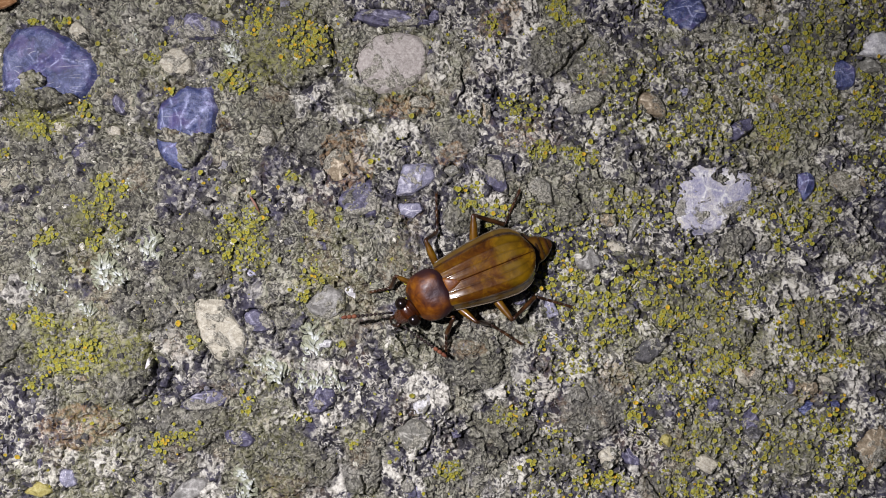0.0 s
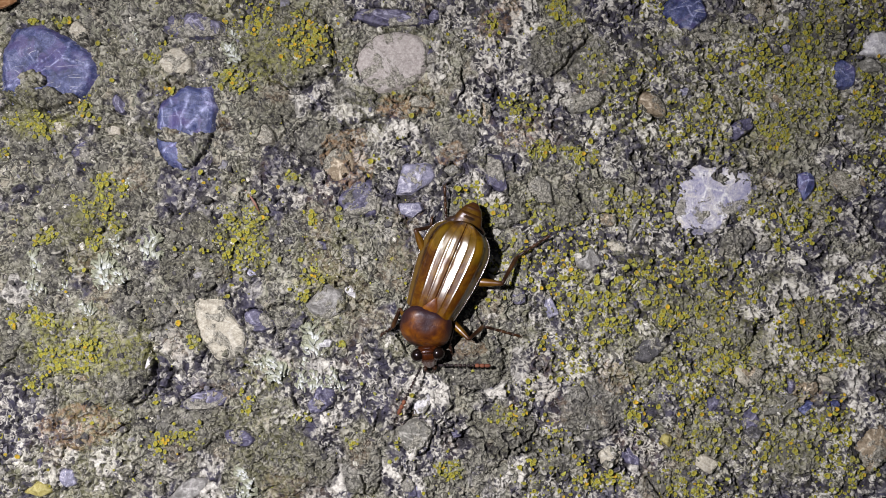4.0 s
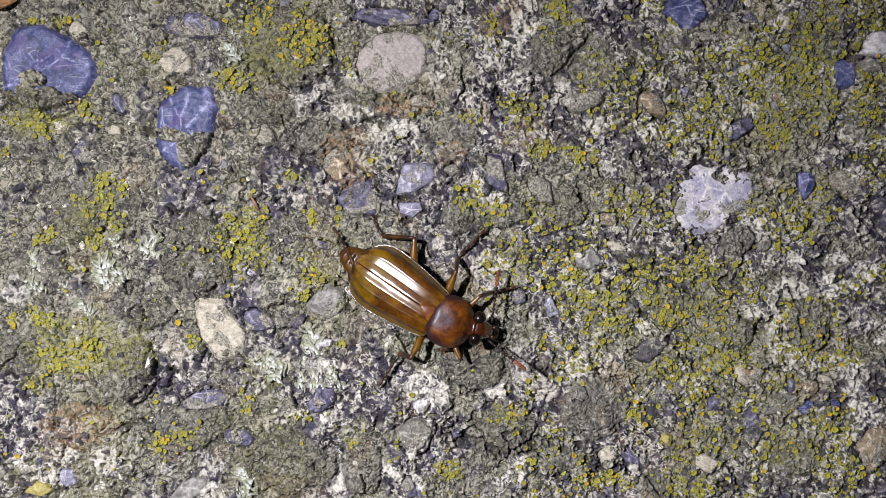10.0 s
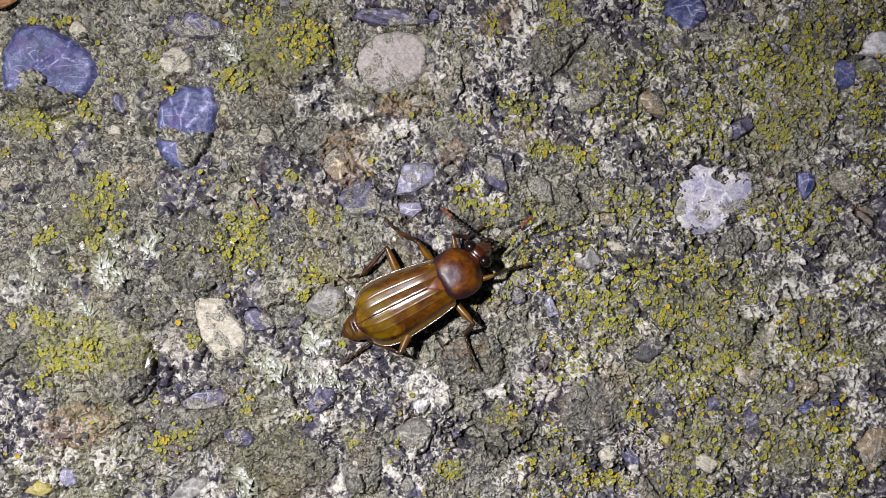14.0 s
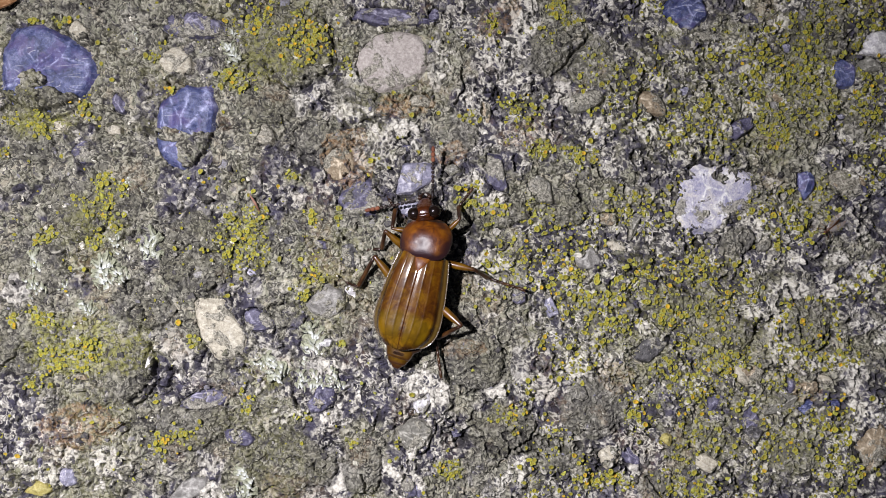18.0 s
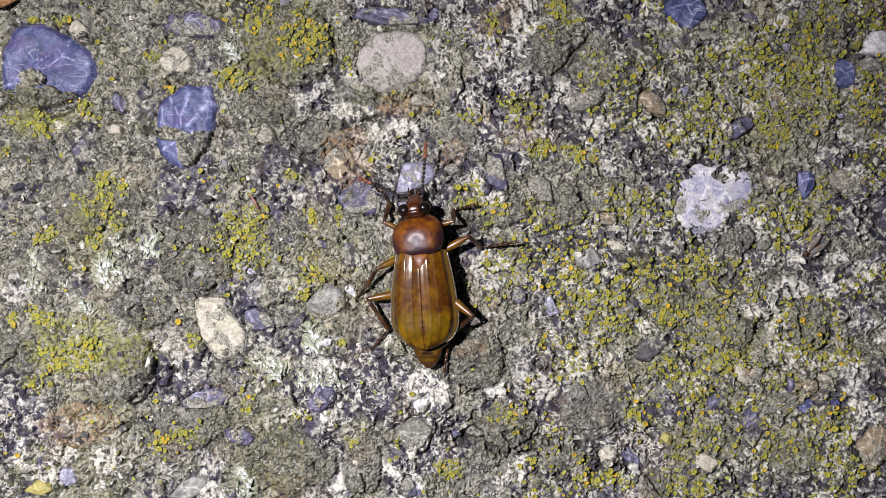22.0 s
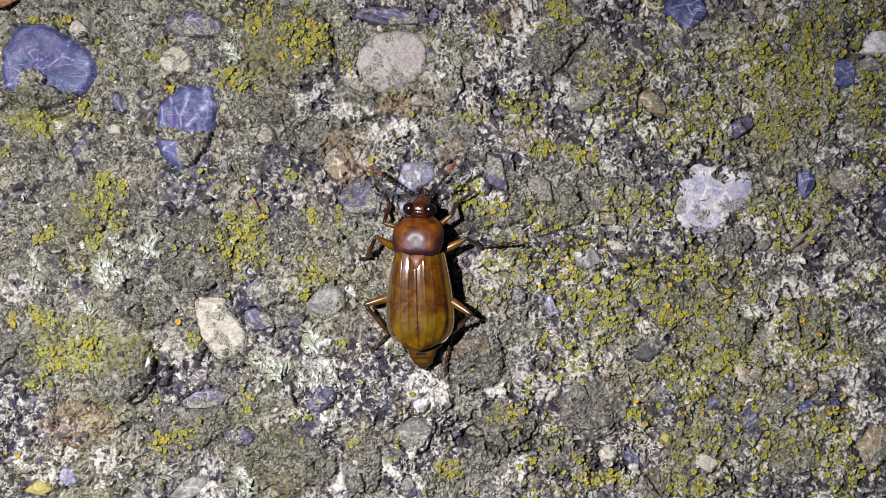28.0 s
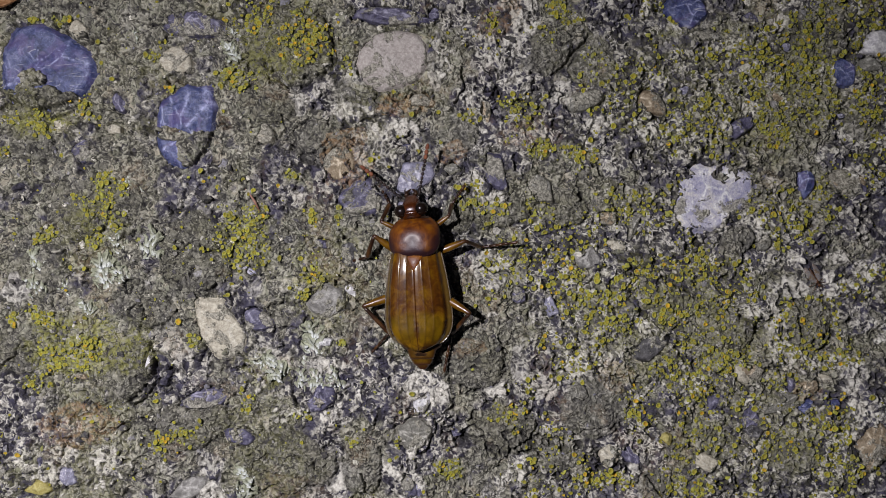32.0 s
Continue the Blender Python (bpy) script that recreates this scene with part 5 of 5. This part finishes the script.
def build_midge(name, label, body_mat, wing_mat, k=1.0):
    """Tiny two-winged fly, x forward."""
    fly = tagged(new(name), label, "fly")
    part("thorax", solid("thorax", ball(8 * k, 0, 7 * k, 5.5 * k, 3.4 * k, 3.6 * k, 12, 8), body_mat), fly)
    part("abdomen", solid("abdomen", loft([(x * k, w * k, (6 - w) * k, (6 + w) * k) for x, w in ((5, 2.4), (-2, 3.0), (-9, 2.6), (-15, 1.7), (-19, 0.6))], 12), body_mat), fly)
    part("head", solid("head", ball(15.5 * k, 0, 6.6 * k, 2.8 * k, 3.2 * k, 2.9 * k, 12, 8), body_mat), fly)
    for side in (1, -1):
        n, rim = 9, []
        for i in range(n + 1):
            a = i / n
            w = 7.5 * math.sin(math.pi * (0.08 + 0.86 * a)) ** 0.8
            rim.append((a, w))
        turn = radians(180 - 9 * side)
        verts, faces = [], []
        for z in (0, -0.25):
            for a, w in rim:
                for q in (-0.35, 0.3, 1.0):
                    x, y = 34 * a, side * w * q * -1
                    verts.append(((9 + x * math.cos(turn) - y * math.sin(turn)) * k, (2.0 * side + x * math.sin(turn) + y * math.cos(turn)) * k, (10 + 3.0 * a - 2.0 * a * q + z) * k))
        m = (n + 1) * 3
        for i in range(n):
            for q in (0, 1):
                c = i * 3 + q
                faces += [(c, c + 1, c + 4, c + 3), (m + c, m + c + 3, m + c + 4, m + c + 1)]
            faces += [(i * 3, i * 3 + 3, m + i * 3 + 3, m + i * 3), (i * 3 + 2, m + i * 3 + 2, m + i * 3 + 5, i * 3 + 5)]
        part("wing", solid("wing", (verts, faces), wing_mat), fly, "smoky see-through wing")
        for x, out, end in ((11, 12, 10), (8, 14, 2), (5, 13, -10)):
            way = ((x, 2 * side, 5), (x + end * 0.5, (2 + out * 0.55) * side, 9), (x + end, (2 + out) * side, 0.6), (x + end * 1.25, (3 + out * 1.25) * side, 0))
            part("leg", solid("leg", tube([tuple(c * k for c in p) for p in way], [0.6 * k, 0.55 * k, 0.4 * k, 0.25 * k], 6), body_mat), fly)
        part("antenna", solid("antenna", tube([tuple(c * k for c in p) for p in ((17.5, 1.2 * side, 8), (21, 3 * side, 9.5), (25, 5 * side, 9))], [0.45 * k, 0.35 * k, 0.2 * k], 5), body_mat), fly)
    return fly


MIDGE_BODY = chitin("orange_brown_midge", ((0.040, 0.016, 0.006), (0.075, 0.030, 0.010), (0.12, 0.052, 0.018)), 0.4, 0.3)
DARK_BODY = chitin("black_midge", ((0.006, 0.005, 0.005), (0.010, 0.008, 0.008), (0.02, 0.016, 0.014)), 0.4, 0.3)
WING = wing_material()
MIDGE = build_midge("midge", "tiny orange-brown midge with smoky see-through wings", MIDGE_BODY, WING)
DARK_FLY = build_midge("gnat", "small black gnat low over the concrete", DARK_BODY, DARK_BODY, 0.62)


# ---- litter ----
def build_litter():
    s = Shade("dry_wood", 0.8, 0.2)
    s.set(colour=s.ramp(s.noise(900, 5, 0.7, s.local(), 0.3, (0.5, 3.5, 3.5)), (0.3, (0.13, 0.055, 0.022)), (0.5, (0.30, 0.155, 0.075)), (0.7, (0.48, 0.30, 0.18))),
          normal=s.bump(s.noise(1500, 4, 0.6, s.local(), 0, (0.4, 4, 4)), 0.8, 0.00012))
    chip = loft([(x, w, 0, h) for x, w, h in ((-34, 4, 4), (-28, 10, 9), (-10, 13, 12), (8, 12, 12), (20, 9, 10), (30, 4, 4))], 10, 3.2)
    ob = new("wood_chip", solid("wood_chip", chip, s.mat, smooth=False))
    ob.matrix_basis = pose(*at(2, 4)[:2], 0.0003, 0, 0, 12)
    tagged(ob, "broken orange-brown wood chip lying on the concrete", "wood chip")
    way = ((434, 335, 5), (443, 344, 9), (452, 358, 9), (460, 374, 6))
    fibre = tube([((u - 447) * 1.0, (355 - v) * 1.0, z) for u, v, z in way], (1.0, 1.8, 2.6, 1.2), 8)
    s2 = Shade("dry_stalk", 0.6, 0.3)
    s2.set(colour=s2.ramp(s2.noise(1500, 3), (0.3, (0.16, 0.07, 0.05)), (0.7, (0.36, 0.21, 0.17))))
    ob = new("dry_stalk", solid("dry_stalk", fibre, s2.mat))
    ob.matrix_basis = pose(*at(447, 355)[:2], float(ground_z(np.array([447.0]), np.array([355.0]))[0]))
    tagged(ob, "thin reddish-brown dry stalk lying on the lichen", "stalk")


build_litter()


# ---- what moves ----
LINE, LEAN, STEPS, TIPS = [], [], {}, {}


def body(t, au, av, bu, bv, shield_turn, head_turn):
    """Where the waist (a) and the rear of the wing cases (b) lie, and how shield and head are turned to the left."""
    LINE.append((t, au, av, bu, bv))
    LEAN.append((t, shield_turn, head_turn))


def foot(leg, t, au, av, tu, tv):
    """Plan places of a leg's ankle (a) and claws (t) at a time."""
    STEPS.setdefault(leg, []).append((t, au, av, tu, tv))


def feeler(t, lu, lv, ru, rv):
    """Plan places of the tips of the left and the right feeler."""
    TIPS.setdefault("left", []).append((t, lu, lv))
    TIPS.setdefault("right", []).append((t, ru, rv))


def beetle_track():
    body(0, 785, 508, 942, 445, 9, 16)
    body(1, 772, 512, 909, 424, 12, 29)
    body(2, 767, 520, 883, 405, 14, 35)
    body(3, 762, 537, 861, 405, 12, 28)
    body(6, 765, 567, 748, 402, 0, 30)
    body(7, 760, 568, 720, 402, 0, 28)
    body(8, 763, 561, 698, 405, 0, 31)
    body(9, 776, 557, 656, 440, 10, 15)
    body(10, 773, 560, 628, 462, 10, 21)
    body(11, 772, 537, 606, 505, 0, 25)
    body(12, 772, 520, 608, 523, 0, 20)
    body(13, 785, 505, 621, 547, -3, 20)
    body(14, 785, 500, 636, 573, 8, 19)
    body(17, 763, 463, 712, 614, 2, 15)
    body(18, 750, 455, 705, 613, 8, 22)
    body(19, 745, 449, 711, 611, 9, 26)
    body(20, 747, 447, 745, 612, 7, 23)
    body(21, 745, 442, 748, 606, 9, 13)
    body(22, 745, 450, 752, 612, 9, 5)
    body(23, 743, 448, 752, 611, 7, -6)
    body(24, 743, 448, 750, 611, 7, -6)
    body(25, 745, 449, 748, 611, 3, -7)
    body(28, 740, 451, 742, 613, 0, -4)
    body(29, 737, 452, 740, 613, 0, 5)
    body(30, 735, 452, 740, 614, 1, 7)
    body(32, 735, 452, 741, 614, 1, 6)
    feeler(0, 797, 637, 622, 560)
    feeler(1, 848, 638, 633, 615)
    feeler(2, 845, 650, 650, 665)
    feeler(3, 845, 666, 670, 712)
    feeler(6, 908, 620, 790, 745)
    feeler(7, 918, 615, 795, 745)
    feeler(8, 908, 580, 813, 705)
    feeler(9, 900, 505, 910, 680)
    feeler(10, 885, 455, 912, 640)
    feeler(11, 873, 425, 945, 562)
    feeler(12, 845, 385, 930, 502)
    feeler(13, 802, 368, 966, 442)
    feeler(14, 762, 352, 938, 388)
    feeler(17, 660, 388, 808, 290)
    feeler(18, 630, 372, 765, 262)
    feeler(19, 616, 382, 733, 245)
    feeler(20, 602, 388, 700, 252)
    feeler(21, 605, 335, 740, 253)
    feeler(22, 618, 310, 754, 260)
    feeler(23, 682, 268, 825, 283)
    feeler(24, 682, 274, 835, 307)
    feeler(25, 705, 260, 845, 315)
    feeler(28, 668, 305, 797, 310)
    feeler(29, 622, 332, 745, 252)
    feeler(30, 617, 338, 745, 250)
    feeler(31, 607, 312, 755, 256)
    feeler(32, 640, 297, 757, 259)


def leg_track():
    foot("front_left", 0, 790, 592, 790, 622)
    foot("front_left", 1, 790, 602, 796, 642)
    foot("front_left", 2, 788, 602, 796, 642)
    foot("front_left", 3, 795, 603, 802, 642)
    foot("front_left", 6, 846, 596, 882, 618)
    foot("front_left", 8, 850, 590, 882, 612)
    foot("front_left", 9, 862, 526, 890, 524)
    foot("front_left", 10, 872, 517, 908, 510)
    foot("front_left", 11, 856, 506, 882, 514)
    foot("front_left", 12, 836, 430, 850, 403)
    foot("front_left", 13, 846, 422, 860, 392)
    foot("front_left", 14, 830, 420, 852, 404)
    foot("front_left", 17, 727, 392, 700, 384)
    foot("front_left", 18, 700, 370, 678, 340)
    foot("front_left", 19, 690, 360, 675, 340)
    foot("front_left", 32, 690, 362, 677, 339)
    foot("front_right", 0, 692, 510, 658, 517)
    foot("front_right", 1, 694, 508, 660, 517)
    foot("front_right", 2, 692, 580, 665, 600)
    foot("front_right", 3, 695, 580, 665, 600)
    foot("front_right", 6, 743, 648, 737, 680)
    foot("front_right", 8, 750, 650, 739, 680)
    foot("front_right", 9, 756, 645, 738, 680)
    foot("front_right", 10, 812, 610, 780, 620)
    foot("front_right", 11, 852, 588, 880, 598)
    foot("front_right", 12, 868, 588, 900, 612)
    foot("front_right", 13, 880, 515, 893, 492)
    foot("front_right", 14, 902, 475, 945, 468)
    foot("front_right", 17, 828, 392, 840, 417)
    foot("front_right", 18, 812, 366, 837, 338)
    foot("front_right", 20, 806, 362, 835, 338)
    foot("front_right", 21, 800, 372, 830, 352)
    foot("front_right", 22, 802, 372, 840, 364)
    foot("front_right", 23, 798, 362, 838, 338)
    foot("front_right", 25, 806, 368, 845, 342)
    foot("front_right", 28, 808, 360, 850, 336)
    foot("front_right", 30, 806, 362, 845, 338)
    foot("front_right", 31, 800, 362, 820, 336)
    foot("front_right", 32, 800, 362, 820, 336)
    foot("mid_left", 0, 866, 573, 922, 608)
    foot("mid_left", 2, 868, 573, 920, 602)
    foot("mid_left", 3, 856, 578, 930, 598)
    foot("mid_left", 6, 885, 540, 942, 530)
    foot("mid_left", 7, 832, 505, 878, 448)
    foot("mid_left", 8, 846, 480, 882, 432)
    foot("mid_left", 9, 848, 478, 881, 432)
    foot("mid_left", 10, 812, 450, 845, 422)
    foot("mid_left", 11, 752, 412, 732, 370)
    foot("mid_left", 12, 746, 408, 733, 370)
    foot("mid_left", 13, 745, 420, 705, 378)
    foot("mid_left", 14, 706, 412, 664, 370)
    foot("mid_left", 17, 692, 406, 664, 372)
    foot("mid_left", 18, 676, 441, 638, 442)
    foot("mid_left", 19, 656, 452, 592, 460)
    foot("mid_left", 20, 646, 455, 578, 461)
    foot("mid_left", 21, 652, 480, 590, 495)
    foot("mid_left", 22, 650, 507, 604, 552)
    foot("mid_left", 24, 650, 507, 604, 552)
    foot("mid_left", 25, 652, 450, 604, 455)
    foot("mid_left", 28, 650, 456, 602, 467)
    foot("mid_left", 32, 650, 456, 602, 467)
    foot("mid_right", 0, 774, 412, 772, 348)
    foot("mid_right", 2, 768, 420, 770, 350)
    foot("mid_right", 3, 768, 402, 769, 350)
    foot("mid_right", 6, 681, 526, 613, 508)
    foot("mid_right", 8, 676, 530, 611, 506)
    foot("mid_right", 9, 704, 626, 668, 692)
    foot("mid_right", 11, 711, 625, 665, 691)
    foot("mid_right", 12, 818, 592, 812, 640)
    foot("mid_right", 13, 823, 592, 846, 662)
    foot("mid_right", 14, 822, 590, 846, 662)
    foot("mid_right", 17, 880, 498, 946, 519)
    foot("mid_right", 18, 884, 500, 946, 519)
    foot("mid_right", 19, 856, 436, 920, 420)
    foot("mid_right", 20, 851, 438, 920, 428)
    foot("mid_right", 32, 851, 438, 919, 429)
    foot("hind_left", 0, 948, 525, 1027, 548)
    foot("hind_left", 1, 942, 486, 990, 490)
    foot("hind_left", 2, 920, 450, 969, 418)
    foot("hind_left", 3, 915, 455, 969, 418)
    foot("hind_left", 6, 800, 394, 788, 322)
    foot("hind_left", 7, 798, 394, 804, 316)
    foot("hind_left", 8, 782, 392, 805, 316)
    foot("hind_left", 9, 762, 396, 788, 345)
    foot("hind_left", 10, 677, 418, 640, 350)
    foot("hind_left", 13, 673, 412, 640, 350)
    foot("hind_left", 14, 642, 486, 614, 492)
    foot("hind_left", 17, 630, 508, 557, 480)
    foot("hind_left", 18, 634, 508, 557, 482)
    foot("hind_left", 19, 646, 514, 578, 490)
    foot("hind_left", 20, 688, 584, 640, 636)
    foot("hind_left", 32, 689, 590, 640, 642)
    foot("hind_right", 0, 893, 398, 912, 354)
    foot("hind_right", 1, 890, 396, 908, 356)
    foot("hind_right", 2, 850, 388, 906, 358)
    foot("hind_right", 3, 790, 398, 787, 320)
    foot("hind_right", 6, 694, 428, 706, 392)
    foot("hind_right", 7, 672, 440, 640, 420)
    foot("hind_right", 8, 650, 455, 593, 405)
    foot("hind_right", 9, 625, 432, 594, 405)
    foot("hind_right", 10, 614, 440, 592, 406)
    foot("hind_right", 11, 648, 599, 606, 654)
    foot("hind_right", 12, 656, 596, 604, 648)
    foot("hind_right", 14, 658, 604, 605, 648)
    foot("hind_right", 17, 773, 603, 786, 674)
    foot("hind_right", 19, 770, 598, 786, 674)
    foot("hind_right", 20, 796, 592, 786, 672)
    foot("hind_right", 32, 799, 591, 786, 670)


beetle_track()
leg_track()


def midge_rows():
    """Head and wing tips of the midge on the plan, time by time."""
    rows = []
    for t, hu, hv, tu, tv in ((0, 1690, 420, 1735, 425), (9, 1640, 410, 1685, 415), (10.5, 1556, 388, 1600, 392), (11.5, 1527, 386, 1572, 388),
                              (12, 1510, 383, 1555, 388), (12.5, 1518, 382, 1562, 390), (13, 1522, 378, 1562, 403), (13.5, 1516, 378, 1558, 406),
                              (14, 1512, 368, 1554, 392), (14.5, 1504, 357, 1540, 386)):
        rows.append((t, hu, hv, tu, tv))
    for t, hu, hv, tu, tv in ((16.5, 1474, 384, 1516, 368), (17, 1464, 392, 1504, 370), (17.5, 1466, 400, 1504, 376), (18, 1460, 411, 1494, 382),
                              (18.5, 1457, 424, 1482, 388), (19, 1459, 434, 1482, 396), (20, 1454, 444, 1470, 400), (21, 1441, 451, 1464, 408),
                              (22, 1427, 450, 1460, 420), (23, 1407, 448, 1452, 433), (24, 1405, 429, 1450, 440), (25.5, 1398, 421, 1442, 438)):
        rows.append((t, hu, hv, tu, tv))
    for t, hu, hv, tu, tv in ((27.5, 1394, 438, 1437, 423), (28, 1396, 446, 1432, 418), (28.5, 1402, 457, 1430, 420), (29, 1412, 472, 1417, 426),
                              (29.5, 1414, 477, 1412, 431), (30, 1418, 489, 1418, 443), (30.5, 1425, 494, 1416, 448), (31, 1441, 500, 1418, 458),
                              (32, 1450, 504, 1425, 463)):
        rows.append((t, hu, hv, tu, tv))
    return rows


def stepped(rows, t):
    """A foot's place: it stands, then swings over quickly in the middle of the interval, lifted on the way."""
    times = [r[0] for r in rows]
    k = max(0, min(len(rows) - 2, int(np.searchsorted(times, t, side="right")) - 1))
    a, b = rows[k], rows[k + 1]
    span = b[0] - a[0]
    half = min(0.36, 0.5 * span)
    mid = (a[0] + b[0]) / 2
    s = float(ease(mid - half, mid + half, t))
    far = math.hypot(b[3] - a[3], b[4] - a[4])
    return [p + (q - p) * s for p, q in zip(a[1:], b[1:])], min(far, 40) * 0.35 * math.sin(math.pi * s)


def eased(rows, t):
    """Values between rows, gliding."""
    times = [r[0] for r in rows]
    return [float(np.interp(t, times, [r[k] for r in rows])) for k in range(1, len(rows[0]))]


def body_pose(t):
    au, av, bu, bv = eased(LINE, t)
    a, b = at(au, av - sag(t), 0.0040), at(bu, bv - sag(t), 0.0036)
    mid = (a + b) / 2
    roll = float(np.interp(t, (0, 9, 10, 11, 12, 13, 17, 32), (0, 0, -2, -5, -7, -9, -10, -10)))
    pitch = float(np.interp(t, (0, 0.7, 4, 6, 7, 8, 9, 12, 13, 14, 17), (0, 5, 5, 0, 0, 2, -5, -6, -5, -3, 0)))
    return pose(mid.x, mid.y, 0.0038, roll, pitch, math.degrees(math.atan2(a.y - b.y, a.x - b.x))) @ Matrix.Translation((0, 0, -0.0038))


def aim(base, target, up=Vector((0, 0, 1))):
    """A pose at base whose x axis looks at target, z as near up as can be."""
    x = (target - base).normalized()
    y = up.cross(x).normalized()
    z = x.cross(y)
    return Matrix.Translation(base) @ Matrix((x, y, z)).transposed().to_4x4()


HIPS = {"front": (122, 24, 34), "mid": (80, 28, 34), "hind": (14, 28, 32)}
KNEE_Z = {"front": 42, "mid": 54, "hind": 46}


def leg_poses(name, t, inverse, shield_turn):
    """Thigh, shin and foot of one leg, each in its parent's space."""
    kind, side = name.split("_")
    f, s, tar = (k * STEP for k in LEGS[name][3])
    sign = 1 if side == "left" else -1
    hx, hy, hz = HIPS[kind]
    hip = Vector((hx, sign * hy, hz)) * STEP
    if kind == "front":
        pivot = Vector((80, 0, 0)) * STEP
        hip = pivot + pose(0, 0, 0, 0, 0, shield_turn) @ (hip - pivot)
    (au, av, tu, tv), lift = stepped(STEPS[name], t)
    floor, under = floor_z(tu, tv), floor_z(au, av)
    ankle_z = max(under, floor - 0.0006) + (10 + lift) * STEP
    ankle = inverse @ at(au, av - sag(t), ankle_z)
    tip = inverse @ at(tu, tv - sag(t), (3 + lift) * STEP)
    knee_z = min(KNEE_Z[kind] * STEP, ankle.z + 0.85 * s, hip.z + 0.85 * f)
    fp, sp = math.sqrt(f * f - (knee_z - hip.z) ** 2), math.sqrt(s * s - (knee_z - ankle.z) ** 2)
    flat = Vector((ankle.x - hip.x, ankle.y - hip.y))
    d = flat.length
    reach_d = max(abs(fp - sp) + 0.06 * (fp + sp), min(d, 0.985 * (fp + sp)))
    flat *= reach_d / d
    ankle = Vector((hip.x + flat.x, hip.y + flat.y, ankle.z))
    along = (fp * fp - sp * sp + reach_d * reach_d) / (2 * reach_d)
    off = math.sqrt(max(fp * fp - along * along, 0))
    way = flat.normalized()
    out = Vector((-way.y, way.x)) * (sign if kind == "front" else -sign)
    knee = Vector((hip.x + way.x * along + out.x * off, hip.y + way.y * along + out.y * off, knee_z))
    thigh = aim(hip, knee)
    back = thigh.inverted()
    down = Vector((tip.x - ankle.x, tip.y - ankle.y, 0))
    down = (down.normalized() if down.length > 1e-7 else Vector((way.x, way.y, 0))) * tar
    toe = ankle + down + Vector((0, 0, -(ankle.z - floor - (4 + lift) * STEP)))
    turn = back.to_3x3()
    return thigh, aim(back @ knee, back @ ankle, turn @ Vector((0, 0, 1))), aim(back @ ankle, back @ toe, turn @ Vector((0, 0, 1)))


def motions():
    times = [0.25 * k for k in range(129)]
    rows = {key: [] for key in ("body", "shield", "head", "left", "right")}
    limbs = {name: ([], [], []) for name in LEGS}
    for t in times:
        m = body_pose(t)
        inverse = m.inverted()
        shield_turn, head_turn = eased(LEAN, t)
        rows["body"].append((t, m))
        hinge = Vector((80, 0, 0)) * STEP
        rows["shield"].append((t, Matrix.Translation(hinge) @ pose(0, 0, 0, 0, 0, shield_turn)))
        mid = hinge + pose(0, 0, 0, 0, 0, shield_turn) @ (Vector((34, 0, 0)) * STEP)
        neck = mid + pose(0, 0, 0, 0, 0, head_turn) @ (Vector((41, 0, -2)) * STEP)
        skull = Matrix.Translation(neck) @ pose(0, 0, 0, 0, 4, head_turn)
        rows["head"].append((t, skull))
        for side, sign in (("left", 1), ("right", -1)):
            tu, tv = eased(TIPS[side], t)
            base = skull @ (Vector((22, 15 * sign, 46)) * STEP)
            long = 92 * STEP
            tip = inverse @ at(tu, tv - sag(t), 0.0036)
            flat = Vector((tip.x - base.x, tip.y - base.y, 0))
            run = min(flat.length, 0.985 * long)
            rise = math.sqrt(long * long - run * run) * 0.55
            flat = flat.normalized() * run
            rows[side].append((t, aim(base, base + flat + Vector((0, 0, rise - 0.0006)))))
        for name in LEGS:
            for k, p in enumerate(leg_poses(name, t, inverse, shield_turn)):
                limbs[name][k].append((t, p))
    walk(BEETLE, rows["body"])
    walk(SHIELD, rows["shield"])
    walk(SKULL, rows["head"])
    walk(FEELERS["left"], rows["left"])
    walk(FEELERS["right"], rows["right"])
    for name, (femur, tibia, tarsus, _) in LEGS.items():
        for piece, keys in zip((femur, tibia, tarsus), limbs[name]):
            walk(piece, keys)
    path = []
    for t, hu, hv, tu, tv in midge_rows():
        h, e = at(hu, hv - sag(t), 0.0006), at(tu, tv - sag(t), 0.0006)
        way = (h - e).normalized()
        spot = h - way * 15 * STEP
        z = float(ground_z(np.array([hu + 0.0]), np.array([hv + 0.0]))[0])
        path.append((t, pose(spot.x, spot.y, max(z, 0) + 0.0001, 0, 0, math.degrees(math.atan2(way.y, way.x)))))
    walk(MIDGE, path)
    walk(DARK_FLY, [(t, pose(*at(u, v, 0.004)[:2], 0.004, 0, 0, -80)) for t, u, v in ((0, 1122, -330), (31.2, 1124, -320), (31.8, 1128, -40), (32, 1130, 4))])


motions()
